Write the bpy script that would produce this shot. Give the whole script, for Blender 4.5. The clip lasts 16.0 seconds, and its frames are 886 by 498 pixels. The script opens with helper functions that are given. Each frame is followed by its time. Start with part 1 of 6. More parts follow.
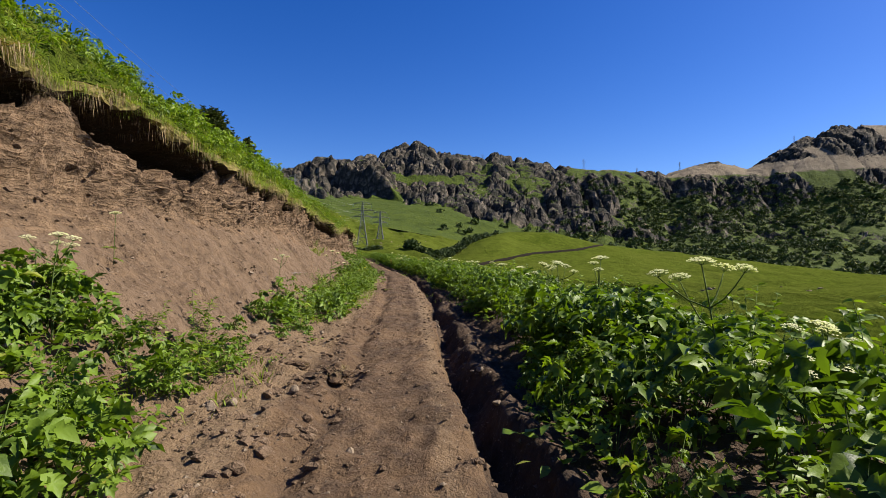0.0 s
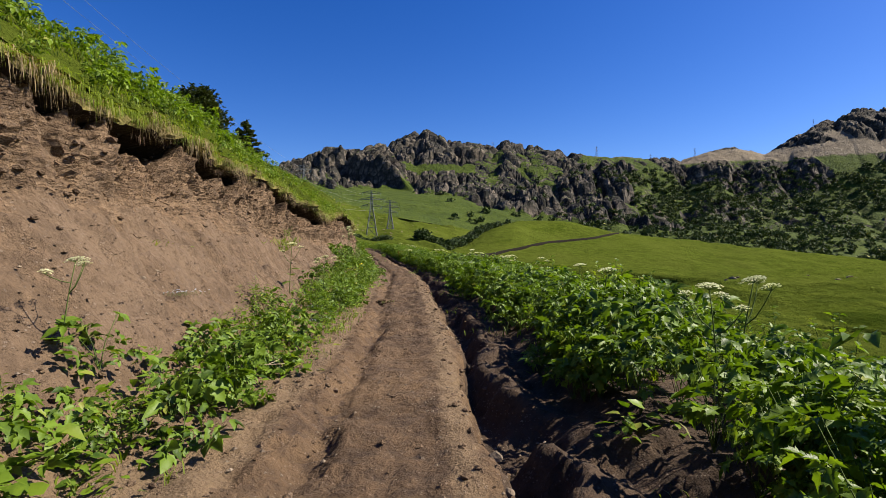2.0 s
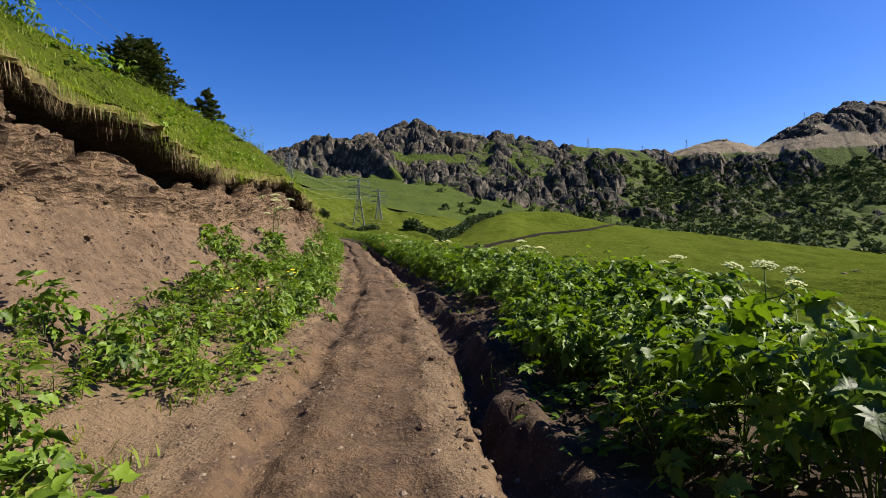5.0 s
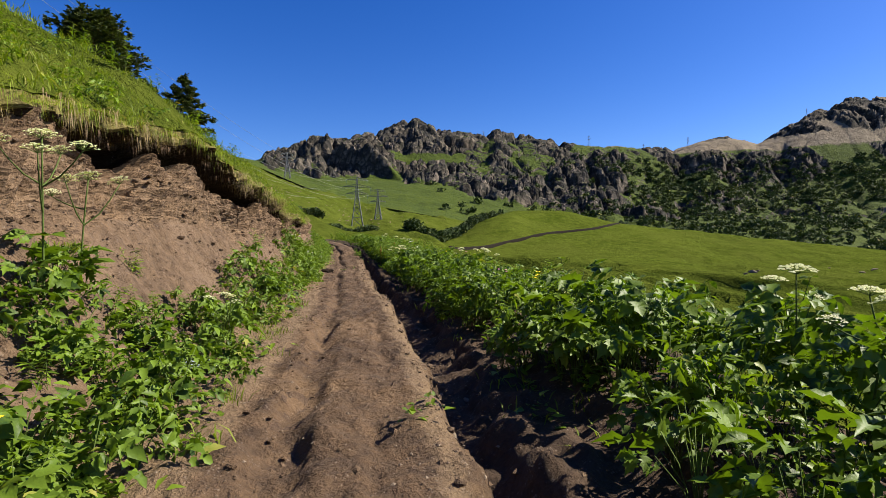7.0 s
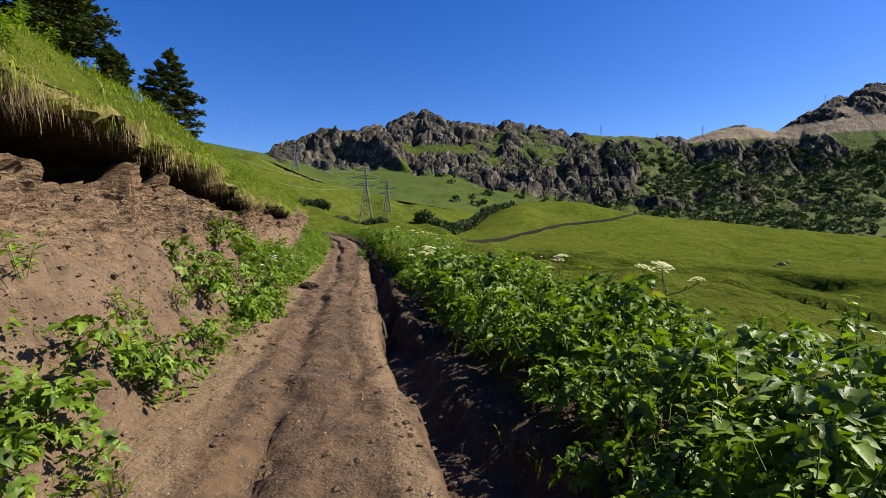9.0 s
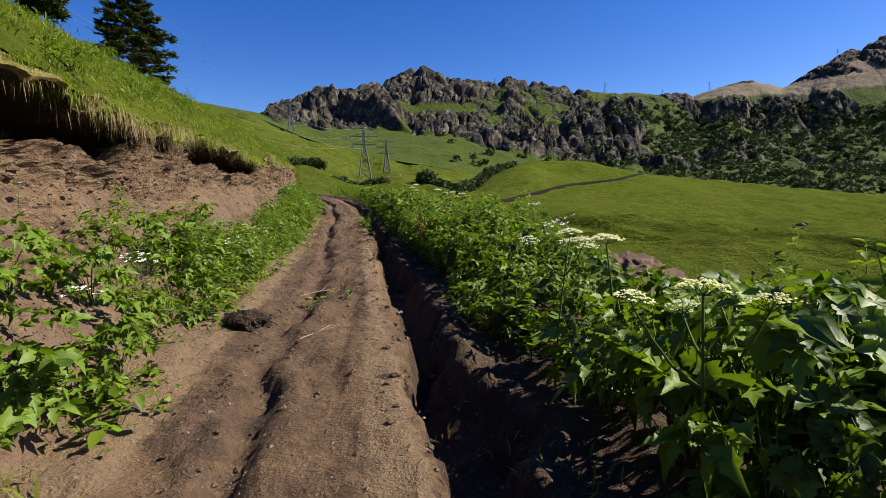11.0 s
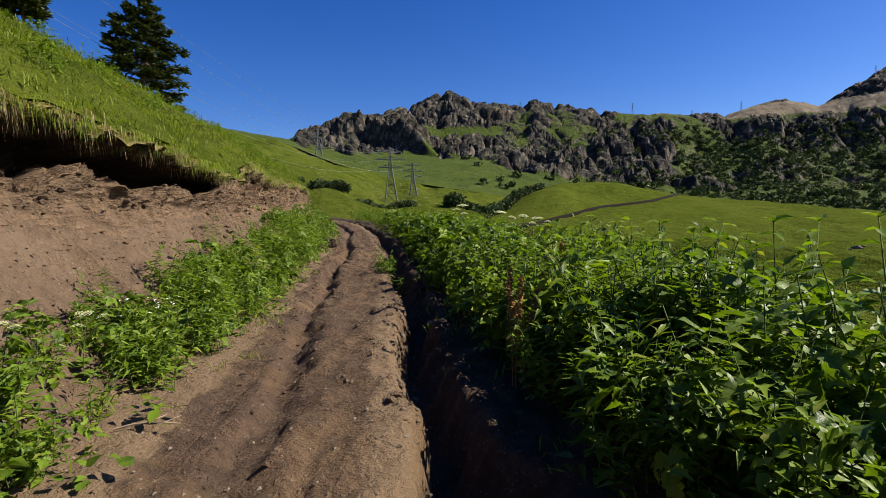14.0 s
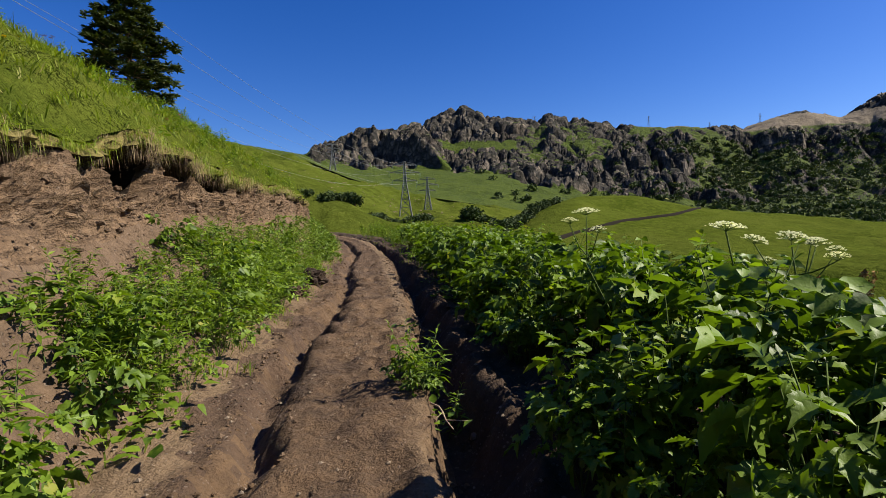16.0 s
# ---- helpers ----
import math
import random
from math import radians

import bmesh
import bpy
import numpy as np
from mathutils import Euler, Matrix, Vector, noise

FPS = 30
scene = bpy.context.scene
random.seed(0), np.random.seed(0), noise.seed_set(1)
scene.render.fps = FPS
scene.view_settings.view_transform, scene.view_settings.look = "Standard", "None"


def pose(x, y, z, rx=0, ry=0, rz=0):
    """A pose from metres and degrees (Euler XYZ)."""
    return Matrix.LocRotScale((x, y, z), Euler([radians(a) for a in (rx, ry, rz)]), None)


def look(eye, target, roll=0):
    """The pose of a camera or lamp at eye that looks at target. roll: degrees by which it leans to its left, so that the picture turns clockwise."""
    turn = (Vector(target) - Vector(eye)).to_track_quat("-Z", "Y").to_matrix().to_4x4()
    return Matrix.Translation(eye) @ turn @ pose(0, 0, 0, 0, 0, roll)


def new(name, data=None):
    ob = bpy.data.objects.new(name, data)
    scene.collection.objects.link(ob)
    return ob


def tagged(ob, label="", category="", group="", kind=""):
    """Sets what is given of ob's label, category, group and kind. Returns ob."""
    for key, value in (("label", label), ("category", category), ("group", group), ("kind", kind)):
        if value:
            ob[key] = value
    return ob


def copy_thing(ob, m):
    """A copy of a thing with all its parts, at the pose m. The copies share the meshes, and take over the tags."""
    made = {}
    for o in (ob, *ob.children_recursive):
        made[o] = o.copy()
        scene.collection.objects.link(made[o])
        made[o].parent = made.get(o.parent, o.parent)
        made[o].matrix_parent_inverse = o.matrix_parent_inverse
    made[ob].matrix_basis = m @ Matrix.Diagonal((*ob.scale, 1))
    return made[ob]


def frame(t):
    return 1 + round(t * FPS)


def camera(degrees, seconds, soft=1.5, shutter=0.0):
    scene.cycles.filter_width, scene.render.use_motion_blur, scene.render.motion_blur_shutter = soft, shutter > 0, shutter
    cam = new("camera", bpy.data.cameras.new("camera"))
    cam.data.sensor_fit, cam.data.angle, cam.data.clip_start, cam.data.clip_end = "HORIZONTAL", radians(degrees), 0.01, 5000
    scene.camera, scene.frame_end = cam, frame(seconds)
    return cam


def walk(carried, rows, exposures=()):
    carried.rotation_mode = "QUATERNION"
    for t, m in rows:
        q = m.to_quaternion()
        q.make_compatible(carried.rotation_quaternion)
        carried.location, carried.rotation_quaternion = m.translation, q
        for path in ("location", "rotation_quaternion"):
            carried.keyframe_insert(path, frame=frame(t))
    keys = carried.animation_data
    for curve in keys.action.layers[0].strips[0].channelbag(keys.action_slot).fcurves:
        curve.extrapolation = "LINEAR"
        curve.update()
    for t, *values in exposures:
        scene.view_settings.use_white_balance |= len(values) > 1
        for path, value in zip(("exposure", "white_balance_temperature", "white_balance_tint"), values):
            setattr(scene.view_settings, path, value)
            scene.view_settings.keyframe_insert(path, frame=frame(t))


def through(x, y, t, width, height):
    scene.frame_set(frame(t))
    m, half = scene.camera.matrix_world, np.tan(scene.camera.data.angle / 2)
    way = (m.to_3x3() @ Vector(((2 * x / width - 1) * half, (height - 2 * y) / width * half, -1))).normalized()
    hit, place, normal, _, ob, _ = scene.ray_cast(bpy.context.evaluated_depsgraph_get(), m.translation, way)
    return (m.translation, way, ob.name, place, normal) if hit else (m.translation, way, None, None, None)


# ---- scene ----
cam = camera(81.4, 16.0, 0.7)
PATH = [
    (0.0, pose(-0.000, 0.000, 1.675, 91.46, -0.23, -0.00)),
    (0.5, pose(-0.060, 2.046, 1.623, 91.53, -0.13, 0.07)),
    (1.0, pose(-0.155, 4.002, 1.675, 91.53, -0.09, 0.14)),
    (1.5, pose(-0.311, 5.911, 1.786, 90.68, -0.04, 0.42)),
    (2.0, pose(-0.465, 7.754, 1.883, 90.31, 0.19, 1.20)),
    (2.5, pose(-0.612, 9.579, 1.929, 89.74, 0.34, 1.82)),
    (3.0, pose(-0.766, 11.686, 1.951, 89.00, 0.21, 1.50)),
    (3.5, pose(-0.864, 13.905, 1.889, 89.07, 0.33, 1.47)),
    (4.0, pose(-1.021, 16.343, 1.875, 89.26, 0.14, 1.06)),
    (6.5, pose(-2.305, 27.937, 2.126, 89.36, 0.18, -0.73)),
    (7.0, pose(-2.469, 30.225, 2.206, 89.35, 0.38, -0.00)),
    (7.5, pose(-2.631, 32.433, 2.257, 89.21, 0.48, 0.22)),
    (8.0, pose(-2.784, 34.683, 2.294, 88.89, 0.48, 0.47)),
    (10.5, pose(-5.021, 45.347, 2.462, 86.08, 1.09, 1.48)),
    (11.0, pose(-5.242, 47.595, 2.414, 84.21, 1.04, 0.99)),
    (11.5, pose(-5.419, 49.413, 2.396, 83.83, 1.12, 1.33)),
    (12.0, pose(-5.642, 50.669, 2.434, 85.00, 1.14, 1.71)),
    (12.5, pose(-5.867, 51.362, 2.536, 85.89, 1.26, 2.58)),
    (13.0, pose(-5.977, 52.044, 2.540, 86.49, 1.34, 3.28)),
    (13.5, pose(-6.118, 53.034, 2.542, 86.67, 1.32, 3.45)),
    (14.0, pose(-6.280, 54.487, 2.521, 86.83, 1.42, 3.84)),
    (14.5, pose(-6.599, 56.195, 2.590, 87.30, 1.54, 4.35)),
    (15.0, pose(-6.984, 58.015, 2.567, 87.74, 1.58, 4.85)),
    (15.5, pose(-7.473, 59.952, 2.657, 88.18, 1.56, 5.28)),
    (16.0, pose(-7.795, 61.934, 2.661, 88.47, 1.56, 5.36)),
]
walk(cam, PATH, ((0.0, 1.16), (2.0, 1.16), (4.0, 1.25), (8.0, 1.26), (10.5, 1.28), (11.0, 1.12), (11.5, 0.92), (12.0, 0.92), (13.0, 1.10), (14.0, 0.98), (15.0, 1.10), (15.5, 1.10), (16.0, 1.04)))

# the light: a clear morning, the sun to the right of the way and a little ahead
SUN_AZ, SUN_EL = 82.0, 42.0
world = bpy.data.worlds.new("world")
scene.world = world
world.use_nodes = True
wn = world.node_tree.nodes
sky = wn.new("ShaderNodeTexSky")
sky.sky_type, sky.sun_disc = "NISHITA", False
sky.sun_elevation, sky.sun_rotation = radians(SUN_EL), radians(SUN_AZ)
sky.altitude, sky.air_density, sky.dust_density, sky.ozone_density = 1900, 1.0, 1.4, 2.5
wn["Background"].inputs["Strength"].default_value = 0.070
deep = wn.new("ShaderNodeHueSaturation")
deep.inputs["Saturation"].default_value, deep.inputs["Hue"].default_value = 1.38, 0.5185
world.node_tree.links.new(sky.outputs[0], deep.inputs["Color"])
world.node_tree.links.new(deep.outputs[0], wn["Background"].inputs[0])
sun = new("sun", bpy.data.lights.new("sun", "SUN"))
sun.data.energy, sun.data.angle, sun.data.color = 5.0, radians(0.53), (1.0, 0.92, 0.79)
sun.matrix_world = look((0, 0, 60), (-math.sin(radians(SUN_AZ)) * 100 * math.cos(radians(SUN_EL)), -math.cos(radians(SUN_AZ)) * 100 * math.cos(radians(SUN_EL)), 60 - 100 * math.sin(radians(SUN_EL))))

# ---- materials ----


def mat(name):
    m = bpy.data.materials.new(name)
    m.use_nodes = True
    b = m.node_tree.nodes["Principled BSDF"]
    return m, m.node_tree, b


def node(nt, kind, **values):
    n = nt.nodes.new(kind)
    for k, v in values.items():
        n.inputs[k].default_value = v
    return n


def ramp(nt, fac, stops):
    r = nt.nodes.new("ShaderNodeValToRGB")
    while len(r.color_ramp.elements) < len(stops):
        r.color_ramp.elements.new(0.5)
    for e, (p, c) in zip(r.color_ramp.elements, stops):
        e.position, e.color = p, (*c, 1)
    nt.links.new(fac, r.inputs[0])
    return r.outputs[0]


def noise_tex(nt, vec, scale, detail=4.0, rough=0.6):
    n = node(nt, "ShaderNodeTexNoise", Scale=scale, Detail=detail, Roughness=rough)
    nt.links.new(vec, n.inputs["Vector"])
    return n.outputs["Fac"]


def voronoi(nt, vec, scale, feature="F1"):
    n = nt.nodes.new("ShaderNodeTexVoronoi")
    n.feature = feature
    n.inputs["Scale"].default_value = scale
    nt.links.new(vec, n.inputs["Vector"])
    return n.outputs["Distance"]


def mix(nt, fac, a, b, blend="MIX"):
    m = nt.nodes.new("ShaderNodeMix")
    m.data_type, m.blend_type = "RGBA", blend
    for sock, v in ((m.inputs[0], fac), (m.inputs[6], a), (m.inputs[7], b)):
        if isinstance(v, bpy.types.NodeSocket):
            nt.links.new(v, sock)
        elif isinstance(v, tuple):
            sock.default_value = (*v, 1)
        else:
            sock.default_value = v
    return m.outputs[2]


def calc(nt, op, a, b=0.0, c=0.0):
    m = nt.nodes.new("ShaderNodeMath")
    m.operation = op
    for sock, v in zip(m.inputs, (a, b, c)):
        if isinstance(v, bpy.types.NodeSocket):
            nt.links.new(v, sock)
        else:
            sock.default_value = v
    return m.outputs[0]


def step(nt, v, lo, hi):
    m = nt.nodes.new("ShaderNodeMapRange")
    m.interpolation_type = "SMOOTHSTEP"
    nt.links.new(v, m.inputs["Value"])
    m.inputs["From Min"].default_value, m.inputs["From Max"].default_value = lo, hi
    return m.outputs[0]


def bump(nt, b, height, strength, distance):
    n = node(nt, "ShaderNodeBump", Strength=strength, Distance=distance)
    nt.links.new(height, n.inputs["Height"])
    nt.links.new(n.outputs[0], b.inputs["Normal"])


def place(nt):
    return nt.nodes.new("ShaderNodeNewGeometry").outputs["Position"]


def island(nt):
    return nt.nodes.new("ShaderNodeNewGeometry").outputs["Random Per Island"]


def warped(nt, vec, fac, amount):
    a = nt.nodes.new("ShaderNodeVectorMath")
    a.operation = "MULTIPLY_ADD"
    nt.links.new(fac, a.inputs[0])
    a.inputs[1].default_value = (amount, amount, amount)
    nt.links.new(vec, a.inputs[2])
    return a.outputs[0]


def earth_material(name, dark, light, red, pebble=40.0, rel=0.03, cracks=0.3, dry=None, bedded=False):
    """Dry stony soil: two scales of stains, pebbles and clods."""
    m, nt, b = mat(name)
    p = place(nt)
    big, mid = noise_tex(nt, p, 0.7, 5), noise_tex(nt, p, 5.0, 6, 0.7)
    fine = noise_tex(nt, p, 60.0, 4, 0.7)
    col = ramp(nt, mid, [(0.3, dark), (0.7, light)])
    col = mix(nt, step(nt, big, 0.42, 0.68), col, red)
    blot = noise_tex(nt, p, 2.1, 7, 0.68)
    col = mix(nt, calc(nt, "MULTIPLY", step(nt, blot, 0.50, 0.68), 0.5), col, dark)
    if dry:
        a = nt.nodes.new("ShaderNodeAttribute")
        a.attribute_name = "dry"
        much = step(nt, calc(nt, "ADD", a.outputs["Fac"], calc(nt, "MULTIPLY", calc(nt, "SUBTRACT", mid, 0.5), 0.9)), 0.35, 0.75)
        col = mix(nt, much, col, dry)
    stones = voronoi(nt, p, pebble)
    keep = calc(nt, "MULTIPLY", step(nt, noise_tex(nt, p, 9.0, 2), 0.48, 0.62), calc(nt, "LESS_THAN", stones, 0.28))
    col = mix(nt, calc(nt, "MULTIPLY", keep, 0.30), col, (0.30, 0.24, 0.19))
    col = mix(nt, calc(nt, "MULTIPLY", step(nt, fine, 0.5, 0.75), 0.40), col, dark)
    nt.links.new(col, b.inputs["Base Color"])
    b.inputs["Roughness"].default_value = 0.93
    b.inputs["Specular IOR Level"].default_value = 0.2
    crack = voronoi(nt, warped(nt, p, mid, 0.25), pebble * 0.32, "DISTANCE_TO_EDGE")
    gap = step(nt, crack, 0.0, 0.10)
    col = mix(nt, calc(nt, "MULTIPLY", calc(nt, "SUBTRACT", 1.0, gap), cracks), col, dark)
    nt.links.new(col, b.inputs["Base Color"])
    fine = calc(nt, "ADD", fine, calc(nt, "MULTIPLY", gap, cracks))
    lump = noise_tex(nt, p, 16.0, 5, 0.65)
    h = calc(nt, "ADD", calc(nt, "MULTIPLY", fine, 0.16), calc(nt, "ADD", calc(nt, "MULTIPLY_ADD", lump, 0.6, mid), calc(nt, "MULTIPLY", keep, 0.3)))
    if bedded:
        tip = nt.nodes.new("ShaderNodeMapping")
        tip.inputs["Rotation"].default_value, tip.inputs["Scale"].default_value = (radians(23), radians(-12), 0), (2.2, 2.0, 15.0)
        nt.links.new(warped(nt, p, mid, 0.12), tip.inputs["Vector"])
        beds = noise_tex(nt, tip.outputs[0], 1.0, 4, 0.6)
        col = mix(nt, calc(nt, "MULTIPLY", calc(nt, "SUBTRACT", 1.0, step(nt, beds, 0.36, 0.47)), 0.65), col, dark)
        col = mix(nt, calc(nt, "MULTIPLY", step(nt, beds, 0.55, 0.68), 0.5), col, light)
        nt.links.new(col, b.inputs["Base Color"])
        h = calc(nt, "ADD", h, calc(nt, "MULTIPLY", beds, 1.1))
    bump(nt, b, h, 0.9, rel)
    return m


def leaf_material(name, dark, light, through=0.35, rough=0.42, old=(0.25, 0.24, 0.05), oldness=0.06, gloss=0.22):
    """A leaf that lets part of the light through; each leaf has its own tint."""
    m, nt, b = mat(name)
    r = island(nt)
    p = place(nt)
    col = ramp(nt, r, [(0.0, dark), (0.75, light), (1.0 - oldness, light), (1.0, old)])
    col = mix(nt, step(nt, noise_tex(nt, p, 14.0, 3), 0.35, 0.75), col, mix(nt, 0.6, col, light), "MIX")
    nt.links.new(col, b.inputs["Base Color"])
    b.inputs["Roughness"].default_value = rough
    b.inputs["Specular IOR Level"].default_value = gloss
    bump(nt, b, noise_tex(nt, p, 45.0, 3), 0.5, 0.006)
    t = nt.nodes.new("ShaderNodeBsdfTranslucent")
    nt.links.new(mix(nt, 1.0, col, (1.4, 1.5, 0.4), "MULTIPLY"), t.inputs["Color"])
    s = node(nt, "ShaderNodeMixShader", Fac=through)
    nt.links.new(b.outputs[0], s.inputs[1])
    nt.links.new(t.outputs[0], s.inputs[2])
    nt.links.new(s.outputs[0], nt.nodes["Material Output"].inputs[0])
    return m


def plain_material(name, a, c, scale=6.0, rough=0.8, metal=0.0, rel=0.01):
    m, nt, b = mat(name)
    p = place(nt)
    f = noise_tex(nt, p, scale, 5, 0.65)
    nt.links.new(ramp(nt, f, [(0.3, a), (0.7, c)]), b.inputs["Base Color"])
    b.inputs["Roughness"].default_value, b.inputs["Metallic"].default_value = rough, metal
    b.inputs["Specular IOR Level"].default_value = 0.5 if rough < 0.7 else 0.08
    if rel:
        bump(nt, b, noise_tex(nt, p, scale * 4, 4), 0.6, rel)
    return m


def meadow_material(name, near):
    """Grazed turf: patches, tufts and thin bare spots."""
    m, nt, b = mat(name)
    p = place(nt)
    big, mid, fine = noise_tex(nt, p, 0.02, 5), noise_tex(nt, p, 0.25, 6, 0.7), noise_tex(nt, p, near, 4, 0.7)
    col = ramp(nt, mid, [(0.3, (0.030, 0.044, 0.007)), (0.68, (0.088, 0.106, 0.015))])
    col = mix(nt, step(nt, big, 0.4, 0.7), col, mix(nt, fine, (0.064, 0.075, 0.013), (0.084, 0.101, 0.016)))
    # darker patches in the turf colour stand in for shade in the meadow's folds
    fold_shade = noise_tex(nt, p, 0.07, 6, 0.65)
    col = mix(nt, calc(nt, "MULTIPLY", step(nt, fold_shade, 0.50, 0.66), 0.5), col, (0.032, 0.050, 0.004))
    tuft = noise_tex(nt, p, 0.8, 6, 0.8)
    col = mix(nt, calc(nt, "MULTIPLY", step(nt, tuft, 0.46, 0.66), 0.7), col, (0.030, 0.046, 0.006))
    col = mix(nt, calc(nt, "MULTIPLY", step(nt, fine, 0.5, 0.8), 0.4), col, (0.04, 0.06, 0.008))
    nt.links.new(col, b.inputs["Base Color"])
    b.inputs["Roughness"].default_value = 0.95
    b.inputs["Specular IOR Level"].default_value = 0.0
    bump(nt, b, calc(nt, "ADD", mid, calc(nt, "MULTIPLY", tuft, 0.55)), 1.0, 1.1)
    return m


def mountain_material():
    """Turf on the gentle ground, grey limestone where it is steep or broken, bare tan slopes high up."""
    m, nt, b = mat("mountain_rock_and_turf")
    g = nt.nodes.new("ShaderNodeNewGeometry")
    p = g.outputs["Position"]
    up = nt.nodes.new("ShaderNodeSeparateXYZ")
    nt.links.new(g.outputs["True Normal"], up.inputs[0])
    crags, bare = nt.nodes.new("ShaderNodeAttribute"), nt.nodes.new("ShaderNodeAttribute")
    crags.attribute_name, bare.attribute_name = "crags", "bare"
    n1, n2, n3 = noise_tex(nt, p, 0.012, 6, 0.65), noise_tex(nt, p, 0.06, 6, 0.7), noise_tex(nt, p, 0.3, 4, 0.7)
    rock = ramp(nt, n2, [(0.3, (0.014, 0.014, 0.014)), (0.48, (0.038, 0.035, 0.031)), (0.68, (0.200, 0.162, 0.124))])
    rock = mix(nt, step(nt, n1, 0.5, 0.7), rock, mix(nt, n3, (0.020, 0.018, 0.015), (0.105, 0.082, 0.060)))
    # crevice shade painted into the rock as near-black lines along cell borders
    crevice_shade = voronoi(nt, warped(nt, p, n2, 30.0), 0.055, "DISTANCE_TO_EDGE")
    rock = mix(nt, calc(nt, "MULTIPLY", calc(nt, "SUBTRACT", 1.0, step(nt, crevice_shade, 0.0, 0.16)), 0.75), rock, (0.014, 0.015, 0.010))
    turf = ramp(nt, n2, [(0.3, (0.032, 0.050, 0.007)), (0.7, (0.062, 0.084, 0.010))])
    turf = mix(nt, step(nt, n3, 0.52, 0.62), turf, (0.026, 0.040, 0.009))
    tan = ramp(nt, n2, [(0.3, (0.12, 0.095, 0.065)), (0.7, (0.19, 0.155, 0.11))])
    turf = mix(nt, step(nt, calc(nt, "ADD", bare.outputs["Fac"], calc(nt, "SUBTRACT", n1, 0.5)), 0.4, 0.6), turf, tan)
    level = calc(nt, "SUBTRACT", up.outputs[2], calc(nt, "MULTIPLY", crags.outputs["Fac"], 0.50))
    level = calc(nt, "ADD", level, calc(nt, "MULTIPLY", calc(nt, "SUBTRACT", n2, 0.5), 0.6))
    steep = step(nt, level, 0.44, 0.54)
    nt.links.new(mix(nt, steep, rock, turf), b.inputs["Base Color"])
    b.inputs["Roughness"].default_value = 0.95
    b.inputs["Specular IOR Level"].default_value = 0.1
    bump(nt, b, calc(nt, "ADD", n2, calc(nt, "MULTIPLY", n3, 0.5)), 1.0, 4.0)
    return m


ROAD = earth_material("trodden_earth", (0.044, 0.028, 0.018), (0.124, 0.076, 0.041), (0.138, 0.086, 0.046), 34.0, 0.09, 0.16, (0.158, 0.106, 0.061))
MUD = earth_material("moist_rut_earth", (0.040, 0.025, 0.016), (0.112, 0.070, 0.043), (0.094, 0.060, 0.037), 26.0, 0.08, 0.3)
FACE = earth_material("broken_shale_soil", (0.068, 0.043, 0.026), (0.235, 0.155, 0.092), (0.170, 0.108, 0.062), 14.0, 0.12, 0.30, None, True)
SOIL = earth_material("bank_soil", (0.066, 0.043, 0.027), (0.165, 0.108, 0.065), (0.150, 0.101, 0.064), 20.0, 0.09, 0.14)
# soil darker than the track's; the hedge's shade is partly in the colour
DITCH = earth_material("shaded_ditch_soil", (0.022, 0.014, 0.009), (0.088, 0.056, 0.034), (0.066, 0.042, 0.026), 30.0, 0.07, 0.25)
# root soil of the fallen sods, darkened to paint the shade inside the bank's hollows
ROOT_AND_SHADE = earth_material("root_soil_and_hollow_shade", (0.014, 0.009, 0.006), (0.042, 0.027, 0.017), (0.034, 0.022, 0.014), 30.0, 0.05, 0.4)
MATTED = plain_material("matted_sod", (0.085, 0.075, 0.022), (0.21, 0.17, 0.065), 14.0, 0.95, 0, 0.06)
# near-black earth for the far track, far darker than the near one
DARK_EARTH = plain_material("near_black_earth", (0.006, 0.005, 0.003), (0.015, 0.011, 0.007), 2.0, 0.95, 0, 0.05)
TURF = meadow_material("meadow_turf", 3.0)
MOUNTAIN = mountain_material()
BROADLEAF = leaf_material("broad_leaf", (0.014, 0.036, 0.005), (0.118, 0.184, 0.016), 0.28, 0.50, (0.25, 0.24, 0.05), 0.03, 0.24)
HERB = leaf_material("herb_leaf", (0.026, 0.058, 0.007), (0.146, 0.216, 0.018), 0.36, 0.45)
BLADE = leaf_material("grass_blade", (0.0640, 0.1000, 0.0100), (0.1700, 0.2150, 0.0220), 0.42, 0.6, (0.2400, 0.2080, 0.0800), 0.12)
STRAW = leaf_material("dry_straw", (0.085, 0.062, 0.033), (0.235, 0.180, 0.098), 0.25, 0.7, (0.1440, 0.0960, 0.0560), 0.2)
STEM = plain_material("green_stem", (0.045, 0.075, 0.016), (0.085, 0.115, 0.030), 30.0, 0.75, 0, 0.002)
NEEDLE = leaf_material("pine_needles", (0.018, 0.029, 0.009), (0.058, 0.074, 0.020), 0.12, 0.65, (0.120, 0.090, 0.035), 0.06)
BARK = plain_material("pine_bark", (0.10, 0.065, 0.045), (0.24, 0.15, 0.09), 8.0, 0.9, 0, 0.03)
CREAM = leaf_material("cream_blossom", (0.36, 0.38, 0.19), (0.60, 0.60, 0.40), 0.3, 0.7, (0.55, 0.5, 0.3), 0.05)
WHITE = plain_material("white_blossom", (0.72, 0.72, 0.68), (0.85, 0.85, 0.82), 40.0, 0.8, 0, 0.002)
YELLOW = plain_material("yellow_blossom", (0.65, 0.45, 0.02), (0.80, 0.60, 0.04), 40.0, 0.7, 0, 0.002)
BLUE = plain_material("pale_blue_blossom", (0.36, 0.42, 0.55), (0.55, 0.60, 0.70), 40.0, 0.7, 0, 0.002)
PINK = plain_material("pink_blossom", (0.55, 0.18, 0.32), (0.70, 0.32, 0.45), 40.0, 0.7, 0, 0.002)
